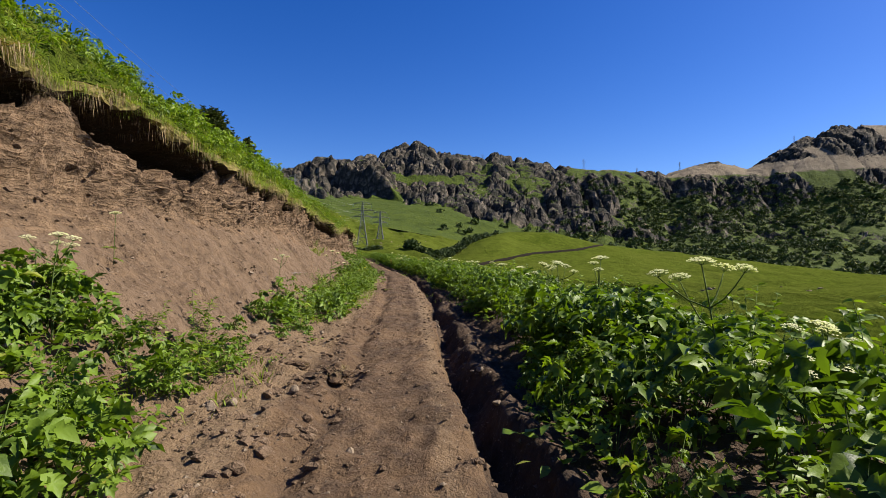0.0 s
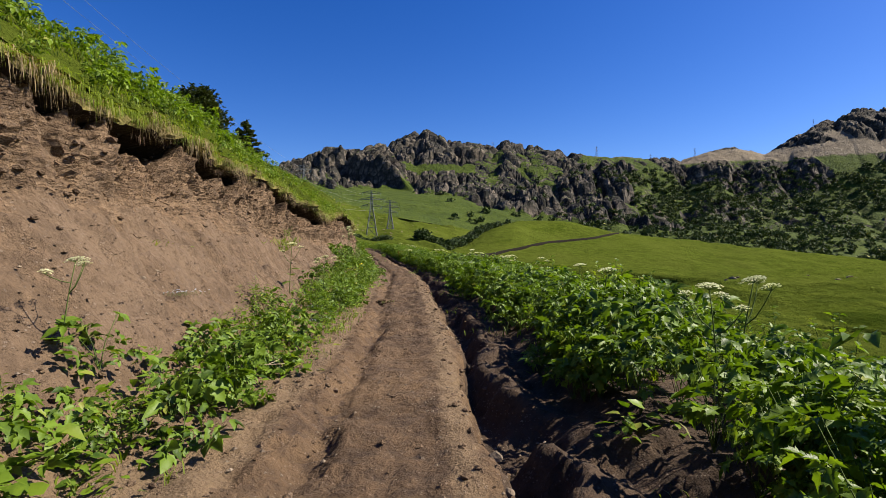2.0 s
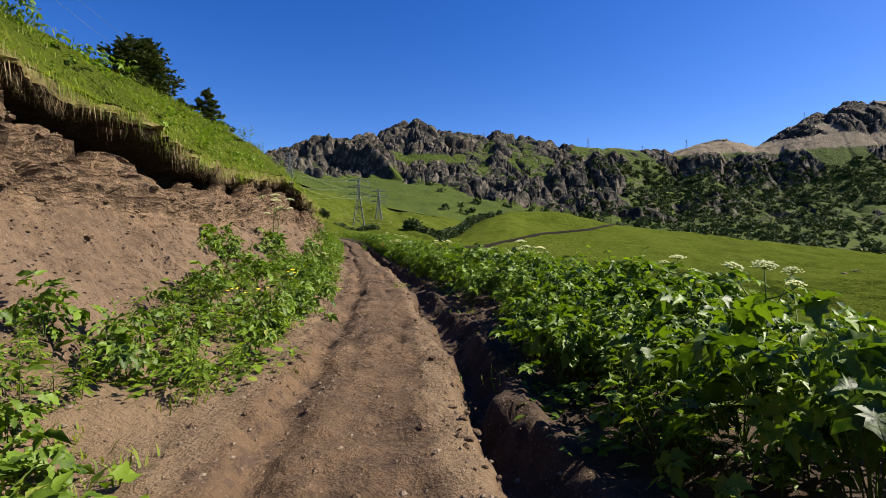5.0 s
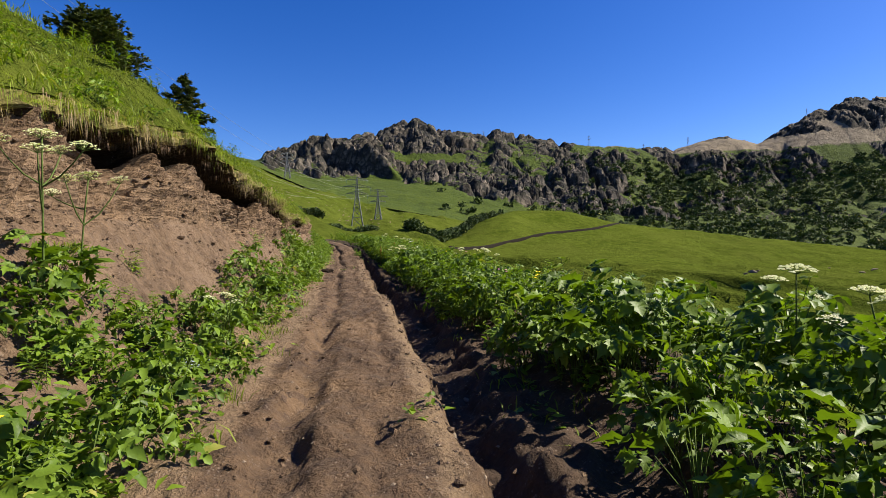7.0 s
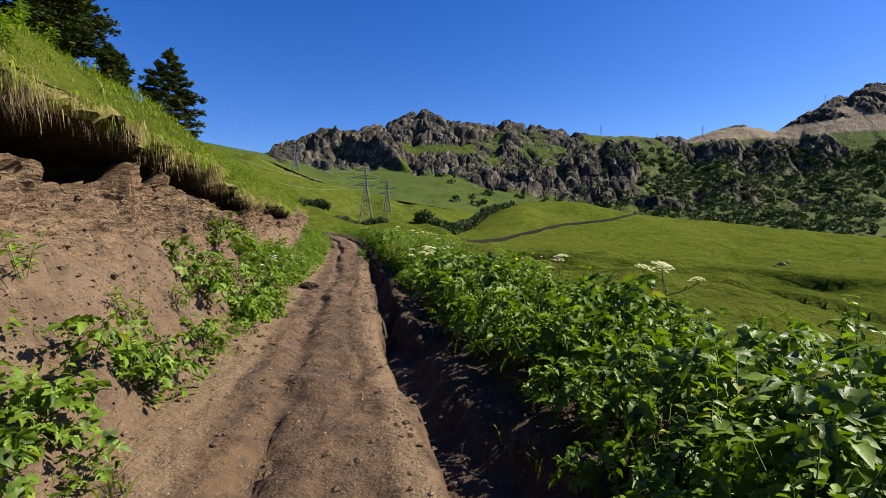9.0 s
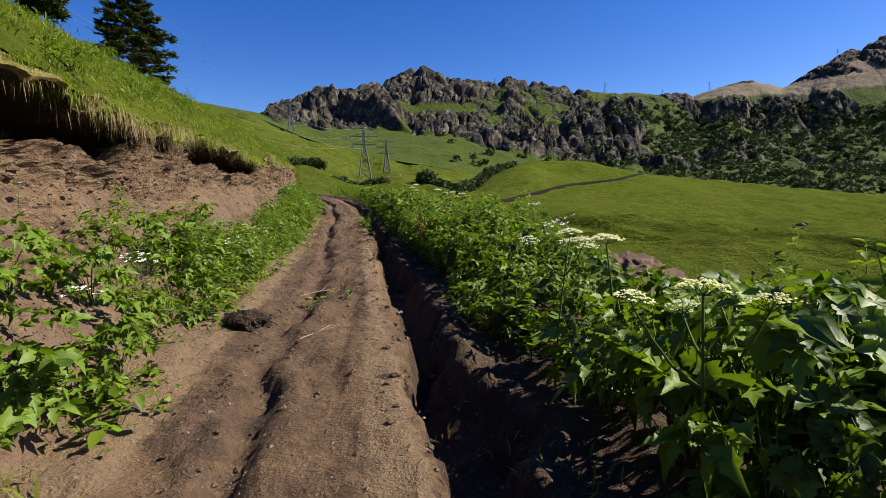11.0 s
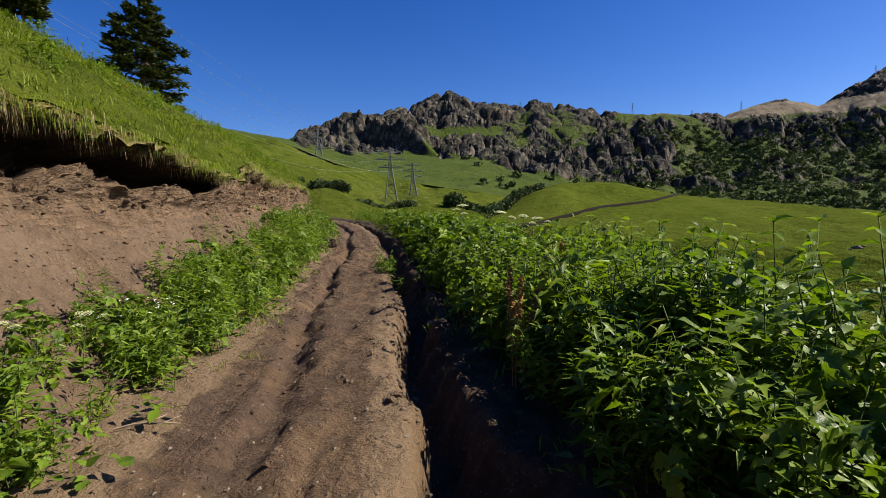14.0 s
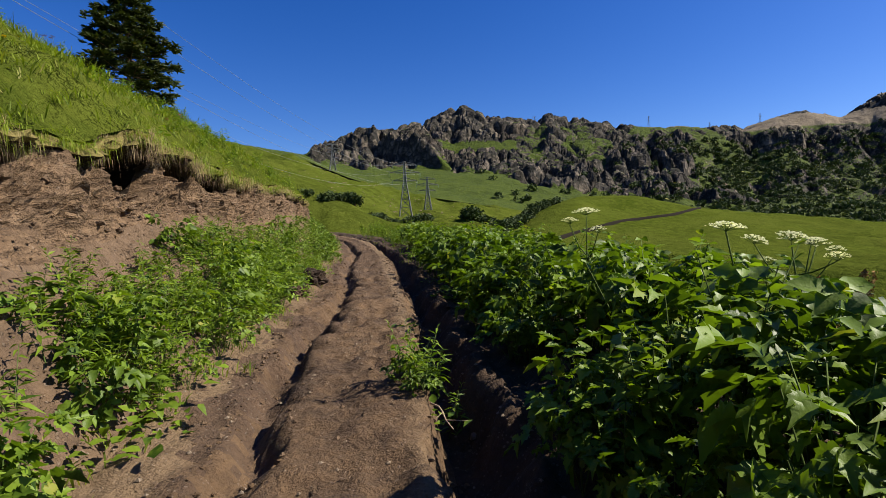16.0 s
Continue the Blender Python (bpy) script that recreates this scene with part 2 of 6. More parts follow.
RUST = plain_material("rust_seed", (0.19, 0.10, 0.035), (0.31, 0.19, 0.07), 60.0, 0.8, 0, 0.002)
STONE = plain_material("grey_brown_stone", (0.10, 0.075, 0.055), (0.23, 0.18, 0.13), 9.0, 0.9, 0, 0.02)
STEEL = plain_material("galvanised_steel", (0.075, 0.08, 0.085), (0.13, 0.135, 0.14), 2.0, 0.6, 0.2, 0)
CABLE = plain_material("bright_cable", (0.2000, 0.2050, 0.2150), (0.2600, 0.2650, 0.2750), 2.0, 0.4, 0.3, 0)
GLASS = plain_material("insulator_glass", (0.10, 0.16, 0.15), (0.16, 0.24, 0.22), 2.0, 0.2, 0, 0)
CROWN = leaf_material("far_tree_leaf", (0.0150, 0.0280, 0.0090), (0.0400, 0.0620, 0.0150), 0.08, 0.8)
TWIG = plain_material("dry_twig", (0.18, 0.13, 0.09), (0.34, 0.26, 0.18), 20.0, 0.85, 0, 0.003)

# ---- the lie of the land ----


def lattice(ix, iy, iz, seed):
    h = (ix.astype(np.int64) * 374761393 + iy.astype(np.int64) * 668265263 + iz.astype(np.int64) * 1440662683 + seed * 974634777) & 0xFFFFFFFF
    h = ((h ^ (h >> 13)) * 1274126177) & 0xFFFFFFFF
    h = ((h ^ (h >> 16)) * 2246822519) & 0xFFFFFFFF
    return ((h ^ (h >> 15)) & 0xFFFF) / 32767.5 - 1.0


def rough(x, y, z=0.0, seed=0):
    """Smooth noise from -1 to 1 over arrays."""
    x, y, z = np.broadcast_arrays(np.asarray(x, float), np.asarray(y, float), np.asarray(z, float))
    ix, iy, iz = np.floor(x), np.floor(y), np.floor(z)
    u, v, w = (t * t * (3 - 2 * t) for t in (x - ix, y - iy, z - iz))
    total = 0.0
    for a in (0, 1):
        for b in (0, 1):
            for c in (0, 1):
                k = (u if a else 1 - u) * (v if b else 1 - v) * (w if c else 1 - w)
                total = total + k * lattice(ix + a, iy + b, iz + c, seed)
    return total


def layers(x, y, z=0.0, octaves=4, seed=0, gain=0.5):
    total, amp = 0.0, 1.0
    for i in range(octaves):
        total = total + amp * rough(np.asarray(x) * 2**i, np.asarray(y) * 2**i, np.asarray(z) * 2**i, seed + i)
        amp *= gain
    return total


def ridged(x, y, z=0.0, octaves=4, seed=0, gain=0.55):
    total, amp = 0.0, 1.0
    for i in range(octaves):
        total = total + amp * (1 - 2 * np.abs(rough(np.asarray(x) * 2**i, np.asarray(y) * 2**i, np.asarray(z) * 2**i, seed + i)))
        amp *= gain
    return total


def cells(x, y, seed):
    """Cellular noise: how far a place lies from its cell's border, the cell's own number from 0 to 1, and the slant of its top."""
    ix, iy = np.floor(x), np.floor(y)
    first, second, own, lean = np.full(x.shape, 9.0), np.full(x.shape, 9.0), np.zeros(x.shape), np.zeros(x.shape)
    for a in (-1, 0, 1):
        for b in (-1, 0, 1):
            cx, cy = ix + a, iy + b
            dx, dy = x - cx - 0.5 - 0.45 * lattice(cx, cy, cx * 0, seed), y - cy - 0.5 - 0.45 * lattice(cx, cy, cx * 0, seed + 1)
            d = np.hypot(dx, dy)
            closer = d < first
            second = np.where(closer, first, np.minimum(second, d))
            lean = np.where(closer, dx * lattice(cx, cy, cx * 0, seed + 3) + dy * lattice(cx, cy, cx * 0, seed + 4), lean)
            own = np.where(closer, 0.5 + 0.5 * lattice(cx, cy, cx * 0, seed + 2), own)
            first = np.where(closer, d, first)
    return second - first, own, lean


def ease(v, lo, hi):
    t = np.clip((np.asarray(v, float) - lo) / (hi - lo), 0, 1)
    return t * t * (3 - 2 * t)


def grid_object(name, P, material, slots=None, smooth=True):
    """A sheet from an array of points P[i, j]."""
    n, m = P.shape[:2]
    me = bpy.data.meshes.new(name)
    i = np.arange(n * m).reshape(n, m)
    q = np.stack([i[:-1, :-1], i[:-1, 1:], i[1:, 1:], i[1:, :-1]], -1).reshape(-1, 4)
    me.vertices.add(n * m)
    me.vertices.foreach_set("co", P.reshape(-1).astype(np.float32))
    me.loops.add(q.size)
    me.loops.foreach_set("vertex_index", q.reshape(-1).astype(np.int32))
    me.polygons.add(len(q))
    me.polygons.foreach_set("loop_start", np.arange(0, q.size, 4, dtype=np.int32))
    me.polygons.foreach_set("use_smooth", np.full(len(q), smooth))
    for one in material if isinstance(material, (list, tuple)) else [material]:
        me.materials.append(one)
    if slots is not None:
        me.polygons.foreach_set("material_index", slots.reshape(-1).astype(np.int32))
    me.update(calc_edges=True)
    return new(name, me)


def give(ob, name, values):
    """A number for each point of a sheet."""
    ob.data.attributes.new(name, "FLOAT", "POINT").data.foreach_set("value", np.asarray(values, np.float32).reshape(-1))


# the road's right-hand lip: its line over the ground, and the road's rise
LIP_Y = (-15, 3.6, 10.2, 17.2, 20.6, 28.2, 35.3, 41, 51, 57.5, 61, 65, 68.2, 73, 84, 95, 110, 130)
LIP_X = (1.1, 0.25, -0.15, -0.55, -0.85, -1.6, -2.45, -3.4, -5.55, -6.65, -7.3, -8.05, -8.7, -9.75, -12.5, -16, -22.5, -33)
RISE_Y = (-15, -5, 20, 40, 52, 64, 78, 95, 130)
RISE_Z = (-0.1, 0, 0.451, 0.746, 0.893, 1.186, 1.8, 2.4, 3.6)
EDGE_Y = (-15, 0, 8.4, 10.4, 13, 16, 18, 20.2, 23.3, 25.6, 28, 29.5, 31.2, 34.5, 38.5, 39.5, 41.6, 42.6, 46, 50, 52.7, 54.5, 57, 59.4, 61, 64.7, 67.5, 69.2, 72.2, 78, 86, 95, 130)
EDGE_W = (-6, -6, -5.85, -5.35, -5.05, -5.25, -5.15, -5.2, -5.7, -5.6, -5.4, -4.85, -4.75, -4.75, -5, -4.7, -4.3, -3.85, -3.6, -3.4, -4.2, -3.95, -3.95, -4.6, -4.1, -4.1, -4, -3.95, -4.35, -4.35, -4.2, -4, -4)
EDGE_H = (4, 4.1, 4.1, 3.9, 3.65, 3.65, 3.75, 3.55, 3.7, 3.7, 3.5, 3.25, 3.05, 3, 3.38, 3.58, 3.58, 3.05, 3, 2.95, 3.15, 2.75, 2.55, 2.9, 2.75, 2.6, 2.35, 2.75, 2.65, 2.55, 2.7, 2.4, 1.2)
STEEP_Y = (-15, 0, 20, 35, 45, 92, 108, 125)
STEEP = (0.55, 0.55, 0.55, 0.54, 0.55, 0.59, 0.50, 0.40)


def smooth_table(xs, ys, half=12):
    g = np.arange(-40, 160, 0.25)
    k = np.hanning(2 * half + 1)
    v = np.interp(g, xs, ys)
    v = np.convolve(np.pad(v, half, mode="edge"), k / k.sum(), "valid")
    return lambda y: np.interp(y, g, v)


lip_x, rise, edge_w, even_h = smooth_table(LIP_Y, LIP_X), smooth_table(RISE_Y, RISE_Z), smooth_table(EDGE_Y, EDGE_W, 4), smooth_table(EDGE_Y, EDGE_H, 4)
steepness = smooth_table(STEEP_Y, STEEP, 20)


def edge_h(y):
    """Height of the sod edge, which sags and bulges."""
    y = np.asarray(y, float)
    return even_h(y) + 0.05 * layers(y * 0.9, 5.1, 0, 2, 145) + 0.05 * layers(y * 2.9, 8.8, 0, 2, 147)


def sod_w(y):
    """The ragged sod edge, right of the lip's line by a negative width."""
    y = np.asarray(y, float)
    return edge_w(y) + 0.15 * layers(y * 0.45, 7.7, 0, 2, 141) + 0.11 * layers(y * 2.1, 3.3, 0, 3, 143)


def foot_line(y):
    """Where the scree begins, right of the bank's edge."""
    return np.clip(edge_w(y) + 1.85, -3.4, -2.35)


def rut_w(y):
    """The wheel rut's line."""
    return -1.35 + 0.16 * layers(np.asarray(y, float) * 0.22, 8.1, 0, 3, 7)


def road_z(w, y):
    """Height of the track, its ruts, the ditch and the ground to its right, w metres right of the lip."""
    w, y = np.asarray(w, float), np.asarray(y, float)
    wob = 0.10 * layers(y * 0.35, 3.7, 0, 3, 5) + 0.06 * layers(y * 1.9, 6.1, 0, 4, 6, 0.65)
    u = w + wob
    ditch = 0.46 + 0.20 * ease(y, 44, 50) * (1 - ease(y, 66, 72)) + 0.12 * rough(y * 0.3, 1.5, 0, 9)
    slump = 0.16 * layers(y * 0.7, 9.2, 0, 2, 28) + 0.09 * layers(y * 2.6, w * 1.5, 0, 3, 29, 0.65)
    wide = 0.22 * ease(y, 24, 40) * (1 - 0.85 * ease(y, 43, 48)) + slump
    z = -ditch * ease(u + 0.25 * slump, -0.03, 0.15) * (1 - ease(u, 0.26 + wide, 0.55 + 1.5 * wide + 0.12))
    z = z - 0.16 * ease(u, 0.5, 0.9) * (1 - ease(u, 1.1, 1.7))
    z = z + 0.05 * ease(u, -0.75, -0.2) * (1 - ease(u, -0.15, 0.05))
    rut = rut_w(y)
    deep = 0.10 + 0.03 * ease(y, 44, 60) + 0.10 * ease(y, 60, 68) + 0.035 * layers(y * 0.7, 4.2, 0, 3, 3)
    rut = rut + 0.08 * layers(y * 2.5, w * 2.5, 0, 4, 8, 0.65)
    split_w = -0.55 + 0.12 * layers(y * 0.6, 2.9, 0, 4, 22, 0.6)
    z = z - 0.035 * ease(layers(y * 0.4, 7.4, 0, 2, 24), -0.1, 0.3) * np.exp(-(((w - split_w) / 0.05) ** 2))
    z = z - 0.05 * ease(y, 44, 54) * ease(w, rut - 0.95, rut - 0.55) * (1 - ease(w, rut - 0.15, rut + 0.05)) - deep * np.exp(-(((w - rut) / 0.15) ** 2)) + 0.03 * np.exp(-(((w - rut + 0.24) / 0.10) ** 2))
    z = z + 0.04 * ease(-w, 1.5, 2.1) + 0.22 * ease(-w, 2.3, 3.5)
    z = z + 0.034 * layers(w * 2.2, y * 1.6, 0, 5, 11, 0.66) - 0.02 * ease(ridged(w * 3.1, y * 2.2, 0, 2, 12), 0.7, 1.3) + 0.03 * rough(w * 0.8, y * 0.5, 0, 13)
    broken = ease(layers(w * 0.7, y * 0.45, 0, 3, 14), -0.1, 0.5)
    z = z + (0.35 + 0.9 * broken) * (0.018 * ridged(w * 5.5, y * 5.0, 0, 2, 15) + 0.022 * layers(w * 4.5, y * 4.0, 0, 3, 16) + 0.016 * layers(w * 10, y * 7, 0, 2, 25))
    near_dirt = ease(-w, 1.4, 2.0) * (1 - ease(y, 11, 15)) + 0.9 * ease(w, 0.2, 0.5) * (1 - ease(w, 1.5, 2.5))
    z = z + near_dirt * 0.05 * ridged(w * 2.6, y * 2.6, 0, 3, 17)
    z = z + np.interp(w, (2.5, 4, 10, 30, 60, 100, 200), (0.0, -0.15, -1.6, -4.8, -7.2, -9.5, -13))
    # narrow steps worn across the pasture by hooves
    run = w * 0.055 + y * 0.030 + 0.9 * layers(w * 0.025, y * 0.025, 0, 3, 26)
    part_of = run - np.floor(run)
    steps = ease(w, 12, 26) * ease(layers(w * 0.03, y * 0.02, 0, 2, 27), -0.30, 0.15)
    z = z + steps * 1.15 * (ease(part_of, 0.0, 0.06) - part_of)
    return z + rise(y) + ease(w, 7, 22) * (0.5 * layers(w * 0.08, y * 0.08, 0, 4, 19) + 1.5 * (ridged(w * 0.03 + 0.01 * y, y * 0.022, 0, 3, 20) - 0.5) + 0.22 * layers(w * 0.22, y * 0.16, 0, 3, 18))


def hill_z(d, y):
    """Height of the grassy hillside, d metres behind the sod edge."""
    z = steepness(y) * d - 0.0045 * np.maximum(d - 16, 0) ** 2 + 0.42 * ease(d, -0.2, 1.1)
    return rise(y) + edge_h(y) + 0.12 + z + 0.16 * ease(d, 0.2, 1.5) * layers(d * 0.5, y * 0.5, 0, 4, 23)


ys = np.concatenate([np.arange(-14, 1, 0.3), np.arange(1, 74, 0.09), np.arange(74, 126, 0.45)])
# the ground right of the bank's foot
ws = np.concatenate([np.arange(-3.4, 1.6, 0.055), np.arange(1.6, 5.6, 0.25)])
Y, W = np.meshgrid(ys, ws, indexing="ij")
X = lip_x(Y) + W
Zr = road_z(W, Y)
mid_w = 0.25 * (W[:-1, :-1] + W[1:, 1:] + W[1:, :-1] + W[:-1, 1:])
mid_y = 0.5 * (Y[:-1, :-1] + Y[1:, 1:])
slot = np.where(mid_w > 3.2 + 0.8 * rough(mid_y * 0.4, mid_w * 0.4), 1, 0)
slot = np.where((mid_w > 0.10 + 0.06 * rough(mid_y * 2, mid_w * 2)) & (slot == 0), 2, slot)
moist = ease(layers(mid_w * 1.4, mid_y * 1.0, 0, 3, 171), -0.35, 0.35) * ease(mid_y, 40, 52)
beside = mid_w - rut_w(mid_y) + 0.30 * layers(mid_w * 3.5, mid_y * 3.0, 0, 4, 173, 0.7)
slot = np.where((beside > -0.55 * moist - 0.04) & (beside < 0.03 + 0.10 * moist) & (mid_y > 12) & (slot == 0), 3, slot)
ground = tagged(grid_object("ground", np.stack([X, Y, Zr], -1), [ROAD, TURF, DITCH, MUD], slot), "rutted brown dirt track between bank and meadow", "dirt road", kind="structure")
sandy = 0.8 * np.exp(-(((W + 0.18) / 0.20) ** 2)) + 0.9 * ease(-W, 1.55, 2.0) + 0.25 * rough(W * 0.5, Y * 0.2, 0, 131)
give(ground, "dry", sandy * (W < 0.15))

# the pasture beyond the undergrowth
Yp, Wp = np.meshgrid(np.arange(-14, 126, 0.45), np.concatenate([np.linspace(5.0, 16, 18), np.arange(16.6, 110, 0.6), np.arange(110, 130, 1.5), np.linspace(132, 200, 14)]), indexing="ij")
pasture = tagged(grid_object("pasture", np.stack([lip_x(Yp) + Wp, Yp, road_z(Wp, Yp) - 0.02], -1), TURF), "grazed green pasture with low folds beside the track", "pasture", kind="structure")

# the cut bank: scree, broken face, hollow under the sod
v = np.linspace(0, 1, 92)
yb = np.concatenate([np.arange(-14, 1, 0.3), np.arange(1, 80, 0.085), np.arange(80, 126, 0.4)])
Yb, V = np.meshgrid(yb, v, indexing="ij")
ew, eh = sod_w(Yb), edge_h(Yb)
HOLE_Y = (-15, 6, 10, 14, 18, 20, 24, 26, 30, 34, 39, 41.5, 43, 45.3, 46.5, 47.5, 50, 55.3, 56.2, 57.2, 58, 58.7, 61, 63, 65, 66.2, 67.5, 69, 73, 130)
HOLE = (0.4, 0.5, 0.65, 0.5, 0.65, 0.6, 0.4, 0.65, 0.75, 0.55, 0.5, 0.5, 0.9, 1.0, 0.45, 0.5, 0.9, 1.0, 0.3, 0.85, 0.4, 0.9, 0.95, 1.0, 1.0, 0.6, 0.5, 0.8, 0.6, 0.5)
caves = np.clip(1.5 * (np.interp(Yb, HOLE_Y, HOLE) - 0.62) + 0.55 + 0.40 * layers(Yb * 0.9, 6.3, 0, 3, 31, 0.6), 0.02, 1.15)
hollow = 0.06 + 1.6 * ease(caves, 0.0, 1.0)
brow = 0.985 - 0.30 * ease(caves, 0.05, 1.05) + 0.05 * layers(Yb * 1.7, 1.2, 0, 3, 37)
split = 0.57 + 0.09 * layers(Yb * 0.2, 2.2, 0, 2, 33)
foot_w = foot_line(Yb)
foot_z = road_z(foot_w, Yb) - rise(Yb) - 0.03
out = 0.30 * rough(Yb * 0.35, 1, 0, 35)
under = 0.965 + 0.02 * rough(Yb * 2.0, 5, 0, 39)
kw = np.stack([foot_w, ew + 0.28 + 0.7 * out, ew + 0.0 + 0.4 * out, ew - 0.26, ew - 0.26 - 0.85 * hollow, ew - 0.26 - 0.85 * hollow, ew - 0.2 - 0.4 * hollow, ew - 0.04, ew + 0.10], 0)
kz = np.stack([foot_z, eh * split, eh * 0.5 * (split + brow), eh * brow, eh * (brow - 0.03), eh * 0.88, eh * 0.93, eh * under + 0.03, eh + 0.12], 0)
kt = np.array([0, 0.30, 0.48, 0.64, 0.74, 0.82, 0.88, 0.95, 1.0])
seg = np.clip(np.searchsorted(kt, V, side="right") - 1, 0, 7)
fr = (V - kt[seg]) / (kt[seg + 1] - kt[seg])
pick = lambda k, s: np.take_along_axis(k, s[None], 0)[0]
Wb = pick(kw, seg) * (1 - fr) + pick(kw, seg + 1) * fr
Zb = pick(kz, seg) * (1 - fr) + pick(kz, seg + 1) * fr
face = ease(V, 0.28, 0.48) * (1 - ease(V, 0.94, 1.0))
tilt = Zb + 0.45 * Yb + 0.35 * layers(Yb * 0.9, Zb * 1.1, 0, 2, 48)
clod = 0.13 * ridged(Yb * 0.5, Zb * 0.8, Wb * 0.8, 3, 41) + 0.09 * ridged(Yb * 1.3, tilt * 2.8, Wb * 2, 4, 47, 0.7) + 0.06 * ridged(Yb * 4, tilt * 9, Wb * 5, 2, 49)
gully = 0.12 * layers(Yb * 0.8, Zb * 0.12, 0, 3, 43) * ease(V, 0.03, 0.2) * (1 - face)
loose = (0.035 * layers(Yb * 2.2, Zb * 3.2, 0, 4, 45, 0.62) + 0.022 * ridged(Yb * 1.6, Zb * 2.6 + 0.5 * Yb, 0, 3, 44, 0.55)) * ease(V, 0.0, 0.05) * (1 - ease(V, 0.97, 1))
loose = loose + 0.04 * layers(Yb * 3.2, V * 30, 0, 3, 46) * ease(V, 0.84, 0.9) * (1 - ease(V, 0.985, 1))
Wb = Wb + face * clod + gully + loose
Zb = Zb + face * 0.45 * clod * (1 - ease(V, 0.6, 0.9)) + loose
Zb = Zb + rise(Yb)
mid_v = 0.5 * (V[:-1, :-1] + V[1:, 1:])
# the hollows get the near-black tone that paints their shade
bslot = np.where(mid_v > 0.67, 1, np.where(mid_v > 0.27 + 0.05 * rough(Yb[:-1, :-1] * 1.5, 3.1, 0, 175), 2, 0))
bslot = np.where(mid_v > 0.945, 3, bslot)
bank = tagged(grid_object("bank", np.stack([lip_x(Yb) + Wb, Yb, Zb], -1), [SOIL, ROOT_AND_SHADE, FACE, MATTED], bslot, False), "crumbling brown earth bank with hollows under its sod", "earth bank", kind="structure")

# the grassy hillside above the bank
ds = np.concatenate([np.linspace(0, 3, 16), np.linspace(3.3, 12, 24), np.linspace(12.8, 75, 40)])
yh = ys[::3]
Yh, D = np.meshgrid(yh, ds, indexing="ij")
Xh = lip_x(Yh) + sod_w(Yh) + 0.12 - D
hillside = tagged(grid_object("hillside", np.stack([Xh, Yh, hill_z(D, Yh)], -1), TURF), "steep grassy hillside above the cut bank", "hillside", kind="structure")

# far country: heights over a fan of directions, at some depths ahead of the middle of the way
FAN = np.array([-1.6, -0.578, -0.364, -0.268, -0.177, -0.088, 0, 0.044, 0.088, 0.13, 0.177, 0.24, 0.341, 0.511, 0.675, 0.86, 1.6])
MEADOW = {
    165: (34, 26, 18, 12, 6, 4, 0.5, -1.5, -3, -4, -5, -6.2, -8, -11.5, -12, -13, -15),
    250: (50, 40, 29, 19, 9, 7, 2.5, 1.5, 1.0, 0.5, 0, -0.8, -2, -6, -9, -12, -15),
    330: (66, 54, 40, 28, 16, 12, 6, 12, 18, 19.5, 14, 11, 8, 1, -4, -10, -14),
    410: (84, 67, 52, 38, 20, 16, 10, 9, 13, 24.5, 27, 26, 17, 8.5, 0.5, -8.5, -14),
    440: (92, 74, 58, 44, 26, 20, 13, 10, 11, 18, 22, 22, 16, 8, 0, -9, -16),
}
SLOPES = {
    520: (118, 100, 80, 58, 42, 33, 25, 20, 15, 13, 12, 9, 6, 0, -8, -16, -25),
    700: (165, 142, 115, 98, 88, 80, 70, 65, 62, 57, 52, 49, 44, 36, 32, 30, 30),
    900: (215, 188, 150, 138, 124, 122, 124, 122, 120, 118, 122, 117, 110, 105, 112, 130, 150),
}
CREST_S = np.array([-1.6, -0.578, -0.364, -0.333, -0.289, -0.246, -0.202, -0.147, -0.092, -0.056, -0.004, 0.05, 0.083, 0.105, 0.127, 0.171, 0.237, 0.281, 0.346, 0.445, 0.5, 0.555, 0.61, 0.643, 0.697, 0.785, 0.86, 1.6])
CREST_Z = np.array([215, 198, 172, 192, 210, 231, 220, 231, 249, 260, 241, 231, 226, 240, 228, 224, 210, 204, 205, 197, 216, 223, 210, 225, 261, 298, 306, 320])
s_cols = np.concatenate([np.linspace(-1.6, -0.62, 60), np.linspace(-0.62, 0.95, 620), np.linspace(0.96, 1.6, 41)])


def soft(row, width):
    k = np.hanning(2 * width + 1)
    return np.convolve(np.pad(row, width, mode="edge"), k / k.sum(), "valid")


start = 95.0
xs0 = -2.5 + s_cols * start
w0 = xs0 - lip_x(125.0)
d0 = edge_w(125.0) + 0.12 - w0
first = np.where(d0 > 0, hill_z(np.clip(d0, 0, 75), np.full_like(d0, 125.0)), road_z(np.clip(w0, -3.4, 200), np.full_like(w0, 125.0)))
depth_at = [start] + list(MEADOW) + list(SLOPES) + [1100, 1260, 1500]
crest = np.interp(s_cols, CREST_S, CREST_Z)
rings = [first] + [soft(np.interp(s_cols, FAN, z), 12) for z in (*MEADOW.values(), *SLOPES.values())] + [soft(crest, 3), soft(crest, 30) - 70, soft(crest, 60) - 190]
rings, depth_at = np.array(rings), np.array(depth_at, float)
slope = np.gradient(rings, depth_at, axis=0)
slope[-3] = (rings[-3] - rings[-4]) / 200 * 0.6


